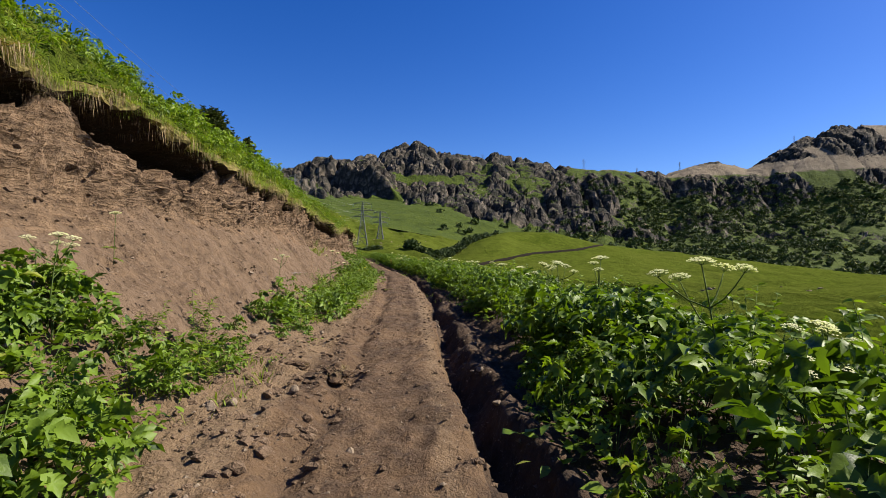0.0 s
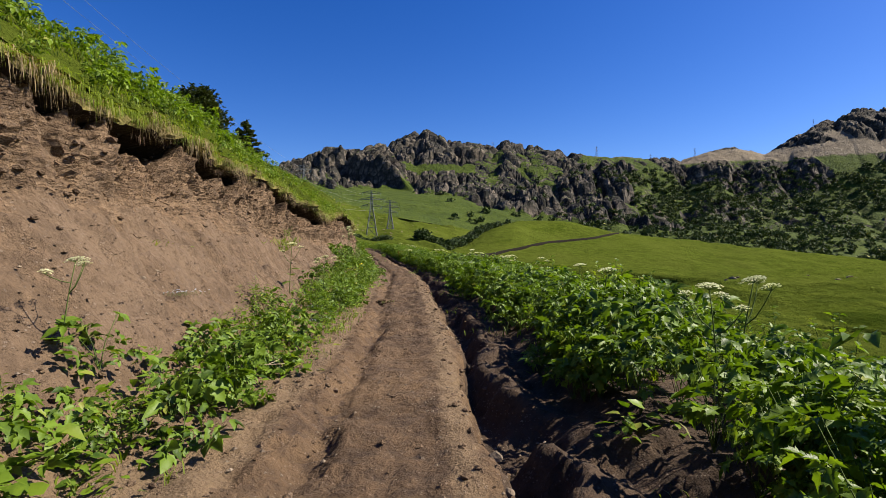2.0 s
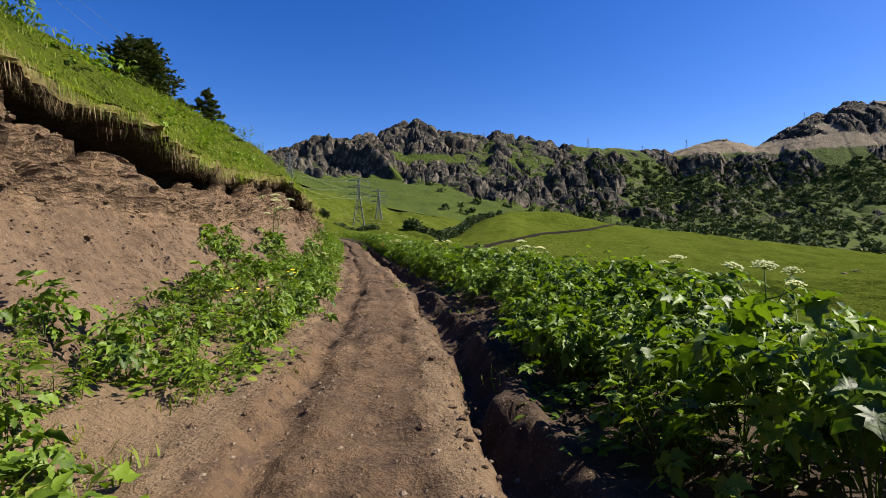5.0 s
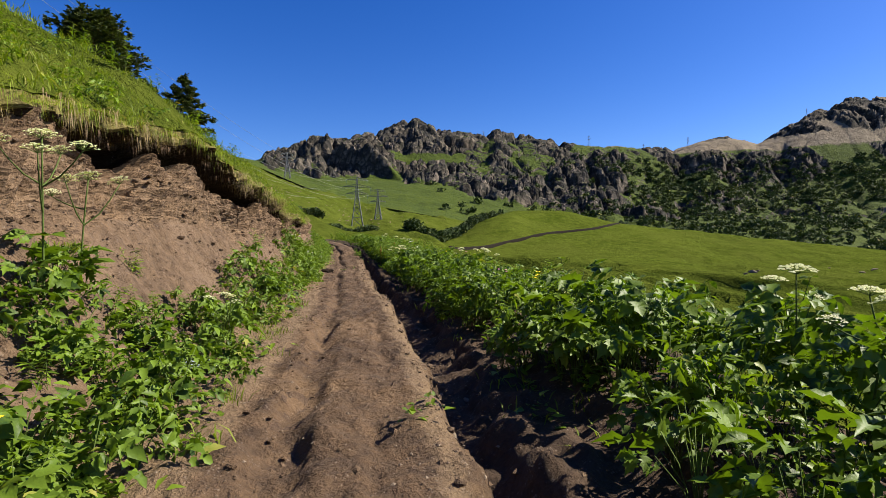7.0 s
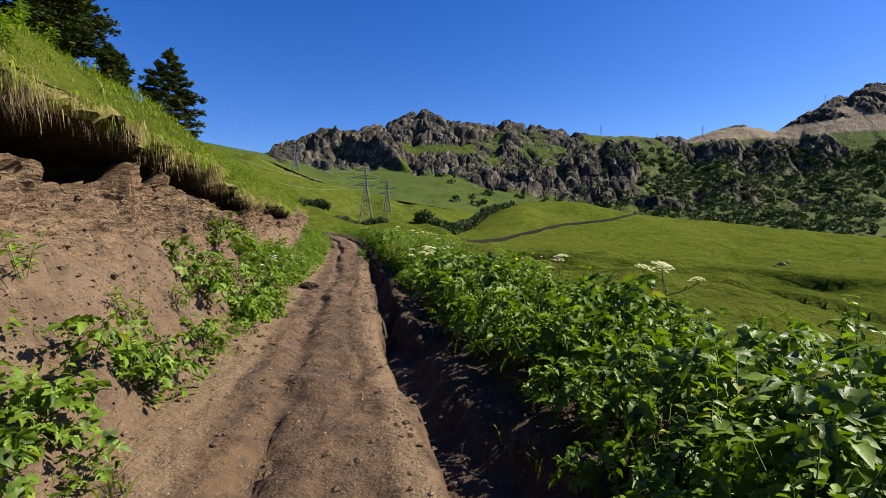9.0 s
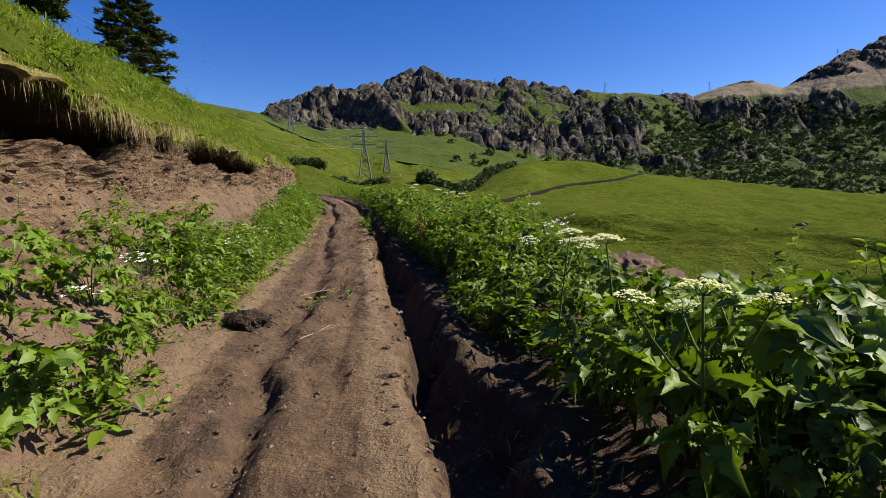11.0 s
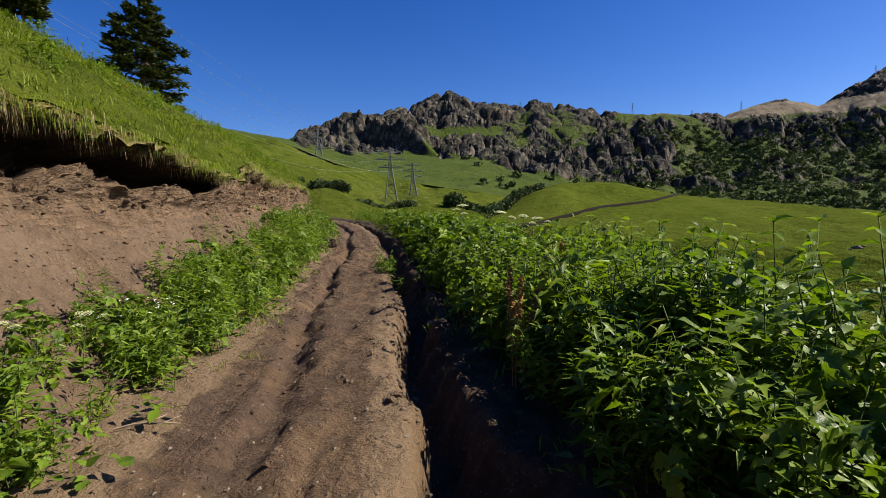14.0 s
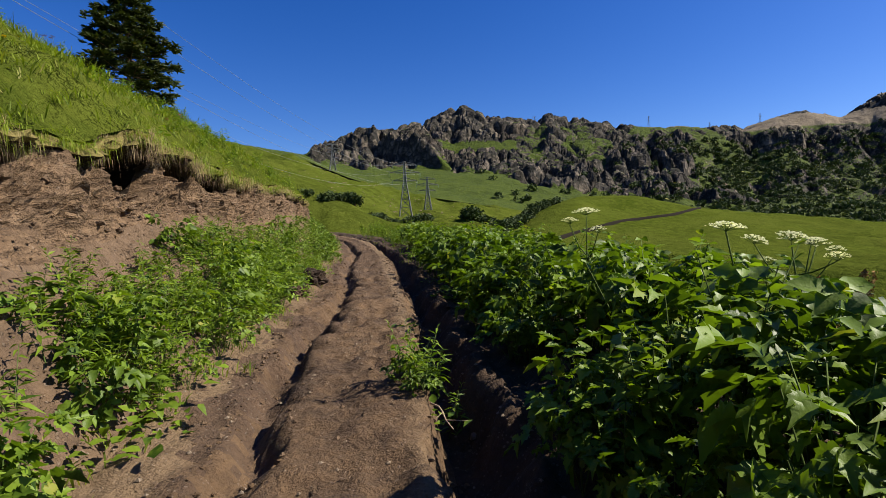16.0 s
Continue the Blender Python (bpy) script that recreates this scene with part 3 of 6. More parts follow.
def land(d):
    """The heights along the fan at the depths d, by cubic pieces."""
    k = np.clip(np.searchsorted(depth_at, d, side="right") - 1, 0, len(depth_at) - 2)
    h = (depth_at[k + 1] - depth_at[k])[:, None]
    t = (d[:, None] - depth_at[k][:, None]) / h
    return (2 * t**3 - 3 * t**2 + 1) * rings[k] + (t**3 - 2 * t**2 + t) * h * slope[k] + (-2 * t**3 + 3 * t**2) * rings[k + 1] + (t**3 - t**2) * h * slope[k + 1]


def far_points(d):
    Z = land(d)
    S, D = np.meshgrid(s_cols, d)
    X, Y = -2.5 + S * D, 30 + D
    return S, D, X, Y, Z


S, D, X, Y, Z = far_points(np.concatenate([np.linspace(95, 250, 60), np.linspace(253, 545, 110)]))
away = ease(D, 96, 130)
Z = Z + away * (1.1 * layers(X * 0.02, Y * 0.02, 0, 4, 61) + 2.2 * (ridged(X * 0.018 + 0.3 * rough(X * 0.01, Y * 0.01), Y * 0.03, 0, 3, 63) - 0.45) + 0.75 * layers(X * 0.10, Y * 0.10, 0, 4, 67) + 1.3 * (ridged(X * 0.035 + Y * 0.02 + 0.4 * rough(X * 0.03, Y * 0.03, 0, 68), Y * 0.012 - X * 0.006, 0, 2, 69) - 0.4)) * (1 - 0.80 * ease(D, 170, 220) * ease(S, -0.02, 0.03) * (1 - 0.5 * ease(S, 0.38, 0.5)))
Z = Z - 0.04 * (1 - away)
# low terraces worn into the slope by water and hooves
tread = rough(X * 0.012, Y * 0.02, 0, 71)
Z = Z + 2.6 * ease(D, 200, 260) * ease(-S, -0.05, 0.1) * np.abs(np.mod(Z * 0.26 + 1.4 * tread, 1.0) - 0.5)
meadow_d, meadow_h = D[:, 0], Z
meadow = tagged(grid_object("meadow", np.stack([X, Y, Z], -1)[:, ::2], TURF), "wide green grazed meadow with low folds", "meadow", kind="structure")

S, D, X, Y, Z = far_points(np.concatenate([np.linspace(540, 640, 30), np.linspace(643, 1120, 150), np.linspace(1130, 1500, 14)]))
u = Z / D
BASE_S = (-0.40, -0.34, -0.25, -0.15, -0.10, -0.07, 0.02, 0.08, 0.18, 0.3, 0.95)
BASE_U = (0.19, 0.150, 0.136, 0.134, 0.140, 0.112, 0.096, 0.086, 0.066, 0.045, 0.03)
over = u - np.interp(S, BASE_S, BASE_U) + 0.010 * layers(X * 0.012, Y * 0.012, 0, 3, 81)
rocky = ease(over, 0.0, 0.010)
# turf ledges: one broad one under the peak, others by chance, more of them to the right
ledge = ease(S, -0.115, -0.085) * (1 - ease(S, 0.03, 0.08)) * ease(u, 0.150, 0.160) * (1 - ease(u, 0.172, 0.182))
open_turf = ease(layers(X * 0.009, Y * 0.006, 0, 3, 83), 0.15, 0.45) * ease(S, -0.05, 0.1) * (0.8 + 0.2 * ease(S, 0.3, 0.5))
high = ease(S, 0.40, 0.48) * ease(Z, 165, 190) * (1 - ease(Z, 212, 232))
rocky = rocky * (1 - 0.95 * np.maximum(ledge, open_turf)) * (1 - 0.9 * high) * ease(S, -0.365, -0.335) * (1 - 0.75 * ease(S, 0.44, 0.62) * ease(-u, -0.15, -0.12))
cliff = ease(S, -0.25, -0.21) * (1 - ease(S, -0.16, -0.06))
front = 955 - 640 * (S + 0.22) + 14 * layers(X * 0.02, Y * 0.0, 0, 3, 84)
Z = Z + 52 * cliff * (ease(D - front, -9, 9) - ease(D, 850, 1090))
fold_x, fold_y = X + 9 * layers(X * 0.02, Y * 0.02, 0, 3, 86), Y + 9 * layers(X * 0.02, Y * 0.02, 0, 3, 88)
crag = 0.0
for cell, tall, soft_edge, seed in ((70, 36, 0.30, 401), (30, 17, 0.32, 402), (13, 7, 0.38, 403)):
    block, own, lean = cells(fold_x / cell, fold_y / cell * 0.8, seed)
    crag = crag + tall * ((0.2 + 0.8 * own) * (ease(block, 0.0, soft_edge) - 0.62) + 0.36 * lean)
crag = crag + 2.5 * (ridged(X * 0.05, Y * 0.05, 0, 3, 90) - 0.5)
rocky = np.maximum(rocky, cliff * ease(u, 0.130, 0.138))
at_crest = 1 - 0.52 * ease(D, 990, 1090) * (1 - ease(D, 1110, 1200))
Z = Z + rocky * at_crest * crag + 3.0 * layers(X * 0.01, Y * 0.01, 0, 5, 99) * ease(D, 545, 600)
# gullies run down the right-hand slopes
Z = Z - 16 * ease(S, 0.12, 0.3) * ease(ridged(X * 0.006 - Y * 0.003, Y * 0.0015, 0, 3, 89), 0.3, 1.3) * ease(D, 640, 760) * (1 - ease(D, 1000, 1090))
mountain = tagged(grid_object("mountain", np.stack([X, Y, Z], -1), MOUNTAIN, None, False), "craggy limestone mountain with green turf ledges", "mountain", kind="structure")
give(mountain, "crags", np.clip(rocky * 1.3, 0, 1) * (0.7 + 0.5 * ease(layers(X * 0.02, Y * 0.02, 0, 3, 151), -0.5, 0.5)))
scree = np.exp(-(((S - 0.383 - (0.112 - u) * 1.12) / (0.006 + 0.25 * np.clip(0.112 - u, 0, 0.06))) ** 2)) * ease(u, 0.05, 0.058) * (1 - ease(u, 0.108, 0.114))
give(mountain, "bare", np.maximum(0.62 * ease(S, 0.38, 0.46) * ease(Z, 165, 190) + 0.5 * ease(S, 0.12, 0.2) * ease(Z, 185, 205), 1.2 * scree))
mountain_grid = (S, D, X, Y, Z, rocky)

# ground behind and beside the way, out of view
Ya, Xa = np.meshgrid(np.linspace(-900, -14, 30), np.linspace(-700, 700, 40), indexing="ij")
back = tagged(grid_object("ground_behind", np.stack([Xa, Ya, -2.0 - 0.03 * Xa + 6 * rough(Xa * 0.01, Ya * 0.01)], -1), TURF), "rough grass behind the track", "ground", kind="structure")

# ---- plants ----
dice = np.random.default_rng(7)


class Heap:
    """Gathers triangles with a material slot each, and makes one mesh of them."""

    def __init__(self):
        self.v, self.f, self.s, self.n = [], [], [], 0

    def add(self, v, f, slot=0):
        v, f = np.asarray(v, float), np.asarray(f, int)
        self.v.append(v)
        self.f.append(f + self.n)
        self.s.append(np.full(len(f), slot) if np.isscalar(slot) else np.asarray(slot))
        self.n += len(v)

    def arrays(self):
        return np.concatenate(self.v), np.concatenate(self.f), np.concatenate(self.s)

    def scatter(self, template, pos, yaw, size, lean=None, way=None):
        """Adds a copy of template = (v, f, s) at each place."""
        v, f, s = template
        k = len(pos)
        if not k:
            return
        size = np.asarray(size, float)
        if size.ndim == 1:
            size = np.stack([size] * 3, 1)
        p = v[None] * size[:, None, :]
        c, n = np.cos(yaw)[:, None], np.sin(yaw)[:, None]
        x, y, z = p[..., 0] * c - p[..., 1] * n, p[..., 0] * n + p[..., 1] * c, p[..., 2]
        if lean is not None:
            lx, ly = (lean * np.cos(way))[:, None], (lean * np.sin(way))[:, None]
            x, y = x + z * lx, y + z * ly
        p = np.stack([x, y, z], -1) + np.asarray(pos)[:, None, :]
        self.v.append(p.reshape(-1, 3))
        self.f.append((f[None] + (np.arange(k) * len(v))[:, None, None]).reshape(-1, 3) + self.n)
        self.s.append(np.tile(s, k))
        self.n += k * len(v)

    def mesh(self, name, materials, smooth=True):
        v, f, s = self.arrays()
        me = bpy.data.meshes.new(name)
        me.vertices.add(len(v))
        me.vertices.foreach_set("co", v.reshape(-1).astype(np.float32))
        me.loops.add(f.size)
        me.loops.foreach_set("vertex_index", f.reshape(-1).astype(np.int32))
        me.polygons.add(len(f))
        me.polygons.foreach_set("loop_start", np.arange(0, f.size, 3, dtype=np.int32))
        me.polygons.foreach_set("use_smooth", np.full(len(f), smooth))
        for m in materials:
            me.materials.append(m)
        me.polygons.foreach_set("material_index", s.astype(np.int32))
        me.update(calc_edges=True)
        return me

    def build(self, name, materials, smooth=True):
        return new(name, self.mesh(name, materials, smooth))


def turn_to(v, yaw, pitch, roll=0.0):
    """Turns points that lie along +y so that they point up by pitch, then round by yaw."""
    r = Euler((pitch, roll, 0)).to_matrix()
    q = Euler((0, 0, yaw)).to_matrix()
    return np.asarray(v) @ np.array(q @ r).T


def rod(path, r0, r1, sides=4):
    """A tapered tube along a path of points, closed at its end."""
    path = np.asarray(path, float)
    n = len(path)
    along = np.gradient(path, axis=0)
    along /= np.linalg.norm(along, axis=1, keepdims=True) + 1e-9
    ref = np.where(np.abs(along[:, 2:3]) > 0.9, [[1.0, 0, 0]], [[0, 0, 1.0]])
    a = np.cross(along, ref)
    a /= np.linalg.norm(a, axis=1, keepdims=True) + 1e-9
    b = np.cross(along, a)
    r = np.linspace(r0, r1, n)[:, None, None]
    t = np.arange(sides) / sides * 2 * np.pi
    v = path[:, None] + r * (a[:, None] * np.cos(t)[None, :, None] + b[:, None] * np.sin(t)[None, :, None])
    v = v.reshape(-1, 3)
    f = []
    for i in range(n - 1):
        for j in range(sides):
            p, q = i * sides + j, i * sides + (j + 1) % sides
            f += [(p, q, q + sides), (p, q + sides, p + sides)]
    for j in range(1, sides - 1):
        f.append(((n - 1) * sides, (n - 1) * sides + j, (n - 1) * sides + j + 1))
    return v, np.array(f)


# half outlines of the leaves, side and length
LOBED = ((0.0, 0.0), (0.22, -0.06), (0.45, 0.02), (0.50, 0.16), (0.30, 0.22), (0.56, 0.40), (0.48, 0.54), (0.27, 0.50), (0.38, 0.76), (0.20, 0.76), (0.0, 1.0))
TOOTHED = ((0.0, 0.0), (0.25, 0.28), (0.21, 0.62), (0.0, 1.0))
LANCE = ((0.0, 0.0), (0.12, 0.38), (0.0, 1.0))


def leaf(outline, width, droop, cup, centre=0.38):
    """A leaf along +y, folded along its rib and drooping towards its tip."""
    h = np.array(outline)
    ring = np.concatenate([h, (h * [-1, 1])[-2:0:-1]])
    jag = 1 + dice.uniform(-0.13, 0.13, (len(ring), 1))
    ring = (ring - [0, centre]) * jag + [0, centre]
    ring[0] = (0, 0)
    pts = np.concatenate([[[0, centre]], ring])
    x, y = pts[:, 0] * width, pts[:, 1]
    z = cup * np.abs(x) - droop * y**2 - 0.35 * droop * x**2 + 0.045 * np.sin(11 * y + 9 * x)
    v = np.stack([x, y, z], 1)
    n = len(ring)
    return v, np.array([(0, i + 1, (i + 1) % n + 1) for i in range(n)])


LEAFLET = ((0.0, 0.0), (0.25, 0.22), (0.17, 0.42), (0.24, 0.60), (0.0, 1.0))
JAGGED = ((0.0, 0.0), (0.18, 0.06), (0.30, 0.20), (0.19, 0.28), (0.34, 0.44), (0.20, 0.50), (0.25, 0.67), (0.12, 0.73), (0.0, 1.0))


def divided_leaf(rng, width, droop, outline):
    """A hogweed leaf along +y: an end leaflet and two pairs of toothed side leaflets, each with its own turn."""
    v, f, n = [], [], 0
    for at, yaw, long in ((0.50, 0.0, 0.56), (0.46, 0.95, 0.46), (0.46, -0.95, 0.46), (0.20, 1.2, 0.40), (0.20, -1.2, 0.40)):
        p, q = leaf(outline, width * rng.uniform(0.85, 1.3), rng.uniform(0.1, 0.6), rng.uniform(0.1, 0.7))
        p = turn_to(p * long * rng.uniform(0.85, 1.15), yaw + rng.uniform(-0.2, 0.2), rng.uniform(-0.45, 0.35), rng.uniform(-0.5, 0.5)) + [0, at, -droop * at**2]
        v.append(p), f.append(q + n)
        n += len(p)
    return np.concatenate(v), np.concatenate(f)


def stalk_path(yaw, reach, height, bend, n=4):
    t = np.linspace(0, 1, n)
    out = reach * t**bend
    return np.stack([np.sin(-yaw) * out, np.cos(yaw) * out, height * t], 1)


def hogweed_clump(rng, count, tall, big, stalks, low=0.28, outline=LEAFLET):
    """A rosette of broad divided leaves on arching stalks. Slots: 0 leaf, 1 stem."""
    h = Heap()
    for i in range(count):
        yaw = i * 2.4 + rng.uniform(-0.4, 0.4)
        height = tall * rng.uniform(low, 1.0)
        reach = tall * rng.uniform(0.15, 0.48) * (1.25 - 0.5 * height / tall)
        path = stalk_path(yaw, reach, height, 1.6, 3)
        if i < stalks:
            h.add(*rod(path, 0.006, 0.003, 3), 1)
        size = big * rng.uniform(0.6, 1.1)
        v, f = divided_leaf(rng, rng.uniform(0.9, 1.25), rng.uniform(0.2, 0.6), outline)
        h.add(turn_to(v * size, yaw + rng.uniform(-0.9, 0.9), rng.uniform(-0.95, 0.6), rng.uniform(-0.8, 0.8)) + path[-1], f, 0)
        for side in (-1, 1):
            if rng.random() < 0.35:
                v, f = divided_leaf(rng, 1.1, 0.4, outline)
                v = turn_to(v * size * 0.6, yaw + side * rng.uniform(0.8, 1.9), rng.uniform(-0.8, 0.5), rng.uniform(-0.7, 0.7)) + path[-2] * 0.3 + path[-1] * 0.7
                h.add(v, f, 0)
    return h


def tall_herb(rng, stems, tall, length, outline=LANCE, width=1.0, pairs=9):
    """Upright leafy stems. Slots: 0 leaf, 1 stem."""
    h = Heap()
    for i in range(stems):
        yaw, lean = rng.uniform(0, 6.28), rng.uniform(0.05, 0.50)
        height = tall * rng.uniform(0.6, 1.05)
        base = np.array([rng.normal(0, 0.10), rng.normal(0, 0.10), 0])
        path = stalk_path(yaw, height * lean, height, 1.4, 3) + base
        h.add(*rod(path, 0.006, 0.003, 3), 1)
        for k in range(pairs):
            t = min(0.2 + 0.8 * (k + rng.uniform(0, 0.6)) / (pairs - 0.8), 1.0)
            at = np.array([np.interp(t, np.linspace(0, 1, 3), path[:, a]) for a in range(3)])
            for side in (0, 3.14):
                size = length * rng.uniform(0.65, 1.1) * (0.55 + 0.9 * math.sin(3.0 * min(t, 0.97)) ** 0.7)
                v, f = leaf(outline, width * rng.uniform(0.85, 1.25), rng.uniform(0.1, 0.6), rng.uniform(0.1, 0.6))
                h.add(turn_to(v * size, k * 1.57 + side + yaw + rng.uniform(-0.7, 0.7), rng.uniform(-0.3, 1.0), rng.uniform(-0.6, 0.6)) + at + [0, 0, rng.uniform(-0.04, 0.04) * height * (t < 0.85)], f, 0)
    return h.arrays()


def low_herb(rng, count, tall, length):
    h = Heap()
    for i in range(count):
        yaw = rng.uniform(0, 6.28)
        r = abs(rng.normal(0, 0.16))
        at = np.array([r * math.cos(yaw), r * math.sin(yaw), tall * rng.uniform(0.1, 1.0) * math.exp(-r * 2.2)])
        v, f = leaf(TOOTHED, rng.uniform(0.9, 1.4), rng.uniform(0.1, 0.6), rng.uniform(0.0, 0.4))
        h.add(turn_to(v * length * rng.uniform(0.6, 1.2), rng.uniform(0, 6.28), rng.uniform(-0.2, 0.9), rng.uniform(-0.4, 0.4)) + at, f, 0)
    return h.arrays()


def grass_tuft(rng, blades, tall, wide, spread, hang=0.0):
    """Tapered bent blades; hang > 0 lets them fall over an edge."""
    h = Heap()
    for i in range(blades):
        yaw = rng.uniform(0, 6.28) if not hang else rng.normal(0, 1.0)
        L = tall * rng.uniform(0.5, 1.1)
        base = np.array([rng.normal(0, spread), rng.normal(0, spread), 0])
        t = np.array([0, 0.55, 1.0])
        if hang:
            curl = rng.uniform(0.2, 0.7)
            out, up = L * curl * np.sin(t * 1.7), L * (0.22 * np.sin(t * 3.0) - hang * rng.uniform(0.5, 1.2) * t ** rng.uniform(1.3, 2.2))
        else:
            bend = rng.uniform(0.25, 1.05)
            out, up = L * bend * t**1.7, L * t * (1 - 0.45 * bend * t)
        d = np.array([math.cos(yaw), math.sin(yaw), 0])
        side = np.array([-d[1], d[0], 0])
        mid = base + out[:, None] * d + up[:, None] * np.array([0, 0, 1.0])
        w = (wide * rng.uniform(0.7, 1.2) * np.array([0.7, 1.0]))[:, None]
        v = np.concatenate([mid[:2] - side * w, mid[:2] + side * w, mid[2:]])
        h.add(v, [(0, 2, 3), (0, 3, 1), (1, 3, 4)], 0)
    return h.arrays()


def umbel(rng, rays, radius, rise_up, dots):
    """Rays from one point, each with a flat tuft of tiny blossoms. Slots: 0 blossom, 1 stem."""
    h = Heap()
    for i in range(rays):
        r = radius * math.sqrt((i + 0.5) / rays)
        a = i * 2.4
        tip = np.array([r * math.cos(a), r * math.sin(a), rise_up * (1.15 - 0.75 * (r / radius) ** 2)])
        h.add(*rod([(0, 0, 0), tip * [0.55, 0.55, 0.6], tip], 0.0022, 0.0014, 3), 1)
        for k in range(dots):
            b, q = rng.uniform(0, 6.28), radius * 0.24 * math.sqrt(rng.random())
            c = tip + [q * math.cos(b), q * math.sin(b), rng.uniform(0, 0.010)]
            s = radius * rng.uniform(0.06, 0.10)
            p = np.array([(1, 0, 0), (0, 1, 0), (-1, 0, 0), (0, -1, 0), (0, 0, 0.7)]) * s
            h.add(turn_to(p, rng.uniform(0, 6.28), rng.uniform(-0.3, 0.3)) + c, [(0, 1, 4), (1, 2, 4), (2, 3, 4), (3, 0, 4)], 0)
    return h.arrays()


def talus_z(w, y):
    """Height of the scree at the foot of the bank, roughly."""
    top_w, top_z = edge_w(y) + 0.30, rise(y) + edge_h(y) * 0.56
    line = foot_line(y)
    foot = road_z(line, y)
    t = np.clip((line - w) / np.maximum(line - top_w, 0.2), 0, 1.3)
    return np.where(w > line, road_z(w, y), foot + (top_z - foot) * t)


def spots(n, y0, y1, w0, w1, keep, ground_of=road_z, sink=0.02):
    """Random places on a stretch of the verge, thinned by keep(w, y)."""
    y, w = dice.uniform(y0, y1, n), dice.uniform(w0, w1, n)
    ok = dice.random(n) < keep(w, y)
    y, w = y[ok], w[ok]
    return np.stack([lip_x(y) + w, y, ground_of(w, y) - sink], 1), w, y


def spread_out(heap, templates, pos, size, lean=0.15):
    which = dice.integers(0, len(templates), len(pos))
    for k, t in enumerate(templates):
        m = which == k
        heap.scatter(t, pos[m], dice.uniform(0, 6.28, m.sum()), size[m], dice.uniform(0, lean, m.sum()), dice.uniform(0, 6.28, m.sum()))


CLUMPS = [hogweed_clump(dice, 13, 0.82, 0.32, 13, 0.46, JAGGED) for _ in range(5)]
TOPS = [hogweed_clump(dice, 12, 0.82, 0.28, 2, 0.55).arrays() for _ in range(4)]
HOGWEED = [hogweed_clump(dice, 12, 0.82, 0.28, 6, 0.48, JAGGED).arrays() for _ in range(6)]
MOUNDS = [hogweed_clump(dice, 24, 0.50, 0.27, 10, 0.06, JAGGED) for _ in range(4)]
LOW_HOGWEED = [hogweed_clump(dice, 17, 0.52, 0.25, 4, 0.06).arrays() for _ in range(5)]
NETTLE = [tall_herb(dice, 4, 0.95, 0.088, TOOTHED, 1.15, 10) for _ in range(4)]
WILLOWHERB = [tall_herb(dice, 4, 0.75, 0.125, LANCE, 1.0, 10) for _ in range(4)]
LOW = [low_herb(dice, 16, 0.28, 0.11) for _ in range(4)]
TUFT = [grass_tuft(dice, 12, 0.22, 0.0085, 0.09) for _ in range(5)]
WIDE_TUFT = [grass_tuft(dice, 15, 0.32, 0.014, 0.26) for _ in range(5)]
FRINGE = [grass_tuft(dice, 22, 0.36, 0.0050, 0.09, 0.7) for _ in range(5)]


def curtain_tuft(rng, blades, tall):
    """Dead blades that bend over an edge and hang straight down, their tips spread."""
    h = Heap()
    for i in range(blades):
        yaw, L = rng.normal(0, 0.5), tall * rng.uniform(0.45, 1.1)
        base = np.array([rng.normal(0, 0.07), rng.normal(0, 0.20), rng.uniform(-0.14, 0.05)])
        out = rng.uniform(0.06, 0.20) * np.array([0, 0.8, 1.0 + rng.uniform(-0.5, 0.9)])
        up = np.array([0, 0.04 - 0.25 * L, -L])
        d = np.array([math.cos(yaw), math.sin(yaw), 0])
        side = np.array([-d[1], d[0], 0]) * 0.0028
        mid = base + out[:, None] * d + up[:, None] * np.array([0, 0, 1.0])
        lock = round(base[1] / 0.11) * 0.11
        mid[1, 1] += rng.normal(0, 0.03) + 0.35 * (lock - base[1])
        mid[2, 1] += rng.normal(0, 0.06) + 0.8 * (lock - base[1]) + 0.10 * math.sin(lock * 40)
        h.add(np.concatenate([mid[:2] - side, mid[:2] + side, mid[2:]]), [(0, 2, 3), (0, 3, 1), (1, 3, 4)], 0)
    return h.arrays()


CURTAIN = [curtain_tuft(dice, 34, 0.48) for _ in range(5)]

# the thick growth right of the ditch
patch = lambda w, y, a, b: ease(layers(w * a, y * a, 0, 3, b), -0.5, 0.3)
INNER_Y = (-15, 5, 7.5, 9, 11, 14, 16, 20, 28, 31, 34, 37, 46, 49, 51, 53, 56, 58.5, 61, 75, 130)
INNER_W = (0.75, 0.75, 0.95, 1.3, 1.35, 1.0, 1.25, 1.05, 1.1, 1.45, 1.35, 1.0, 1.0, 1.3, 1.15, 0.95, 1.15, 1.15, 0.95, 0.9, 0.9)
inner = lambda y: np.interp(y, INNER_Y, INNER_W) + 0.18 * rough(y * 0.6, 9.3, 0, 51)


def hedge_size(w, y):
    up = ease(w, inner(y) - 0.1, inner(y) + 0.7)
    low = np.interp(y, (34, 37, 46, 50, 52.4, 53.6, 57, 59, 61), (1.05, 1.0, 1.0, 1.1, 1.0, 0.75, 0.75, 1.0, 1.15))
    return low * (0.66 + 0.46 * up) * np.clip(1.0 + 0.36 * layers(w * 0.9, y * 0.9, 0, 2, 53), 0.5, 1.25) * (1 - 0.35 * ease(w, 3.6, 5.0))


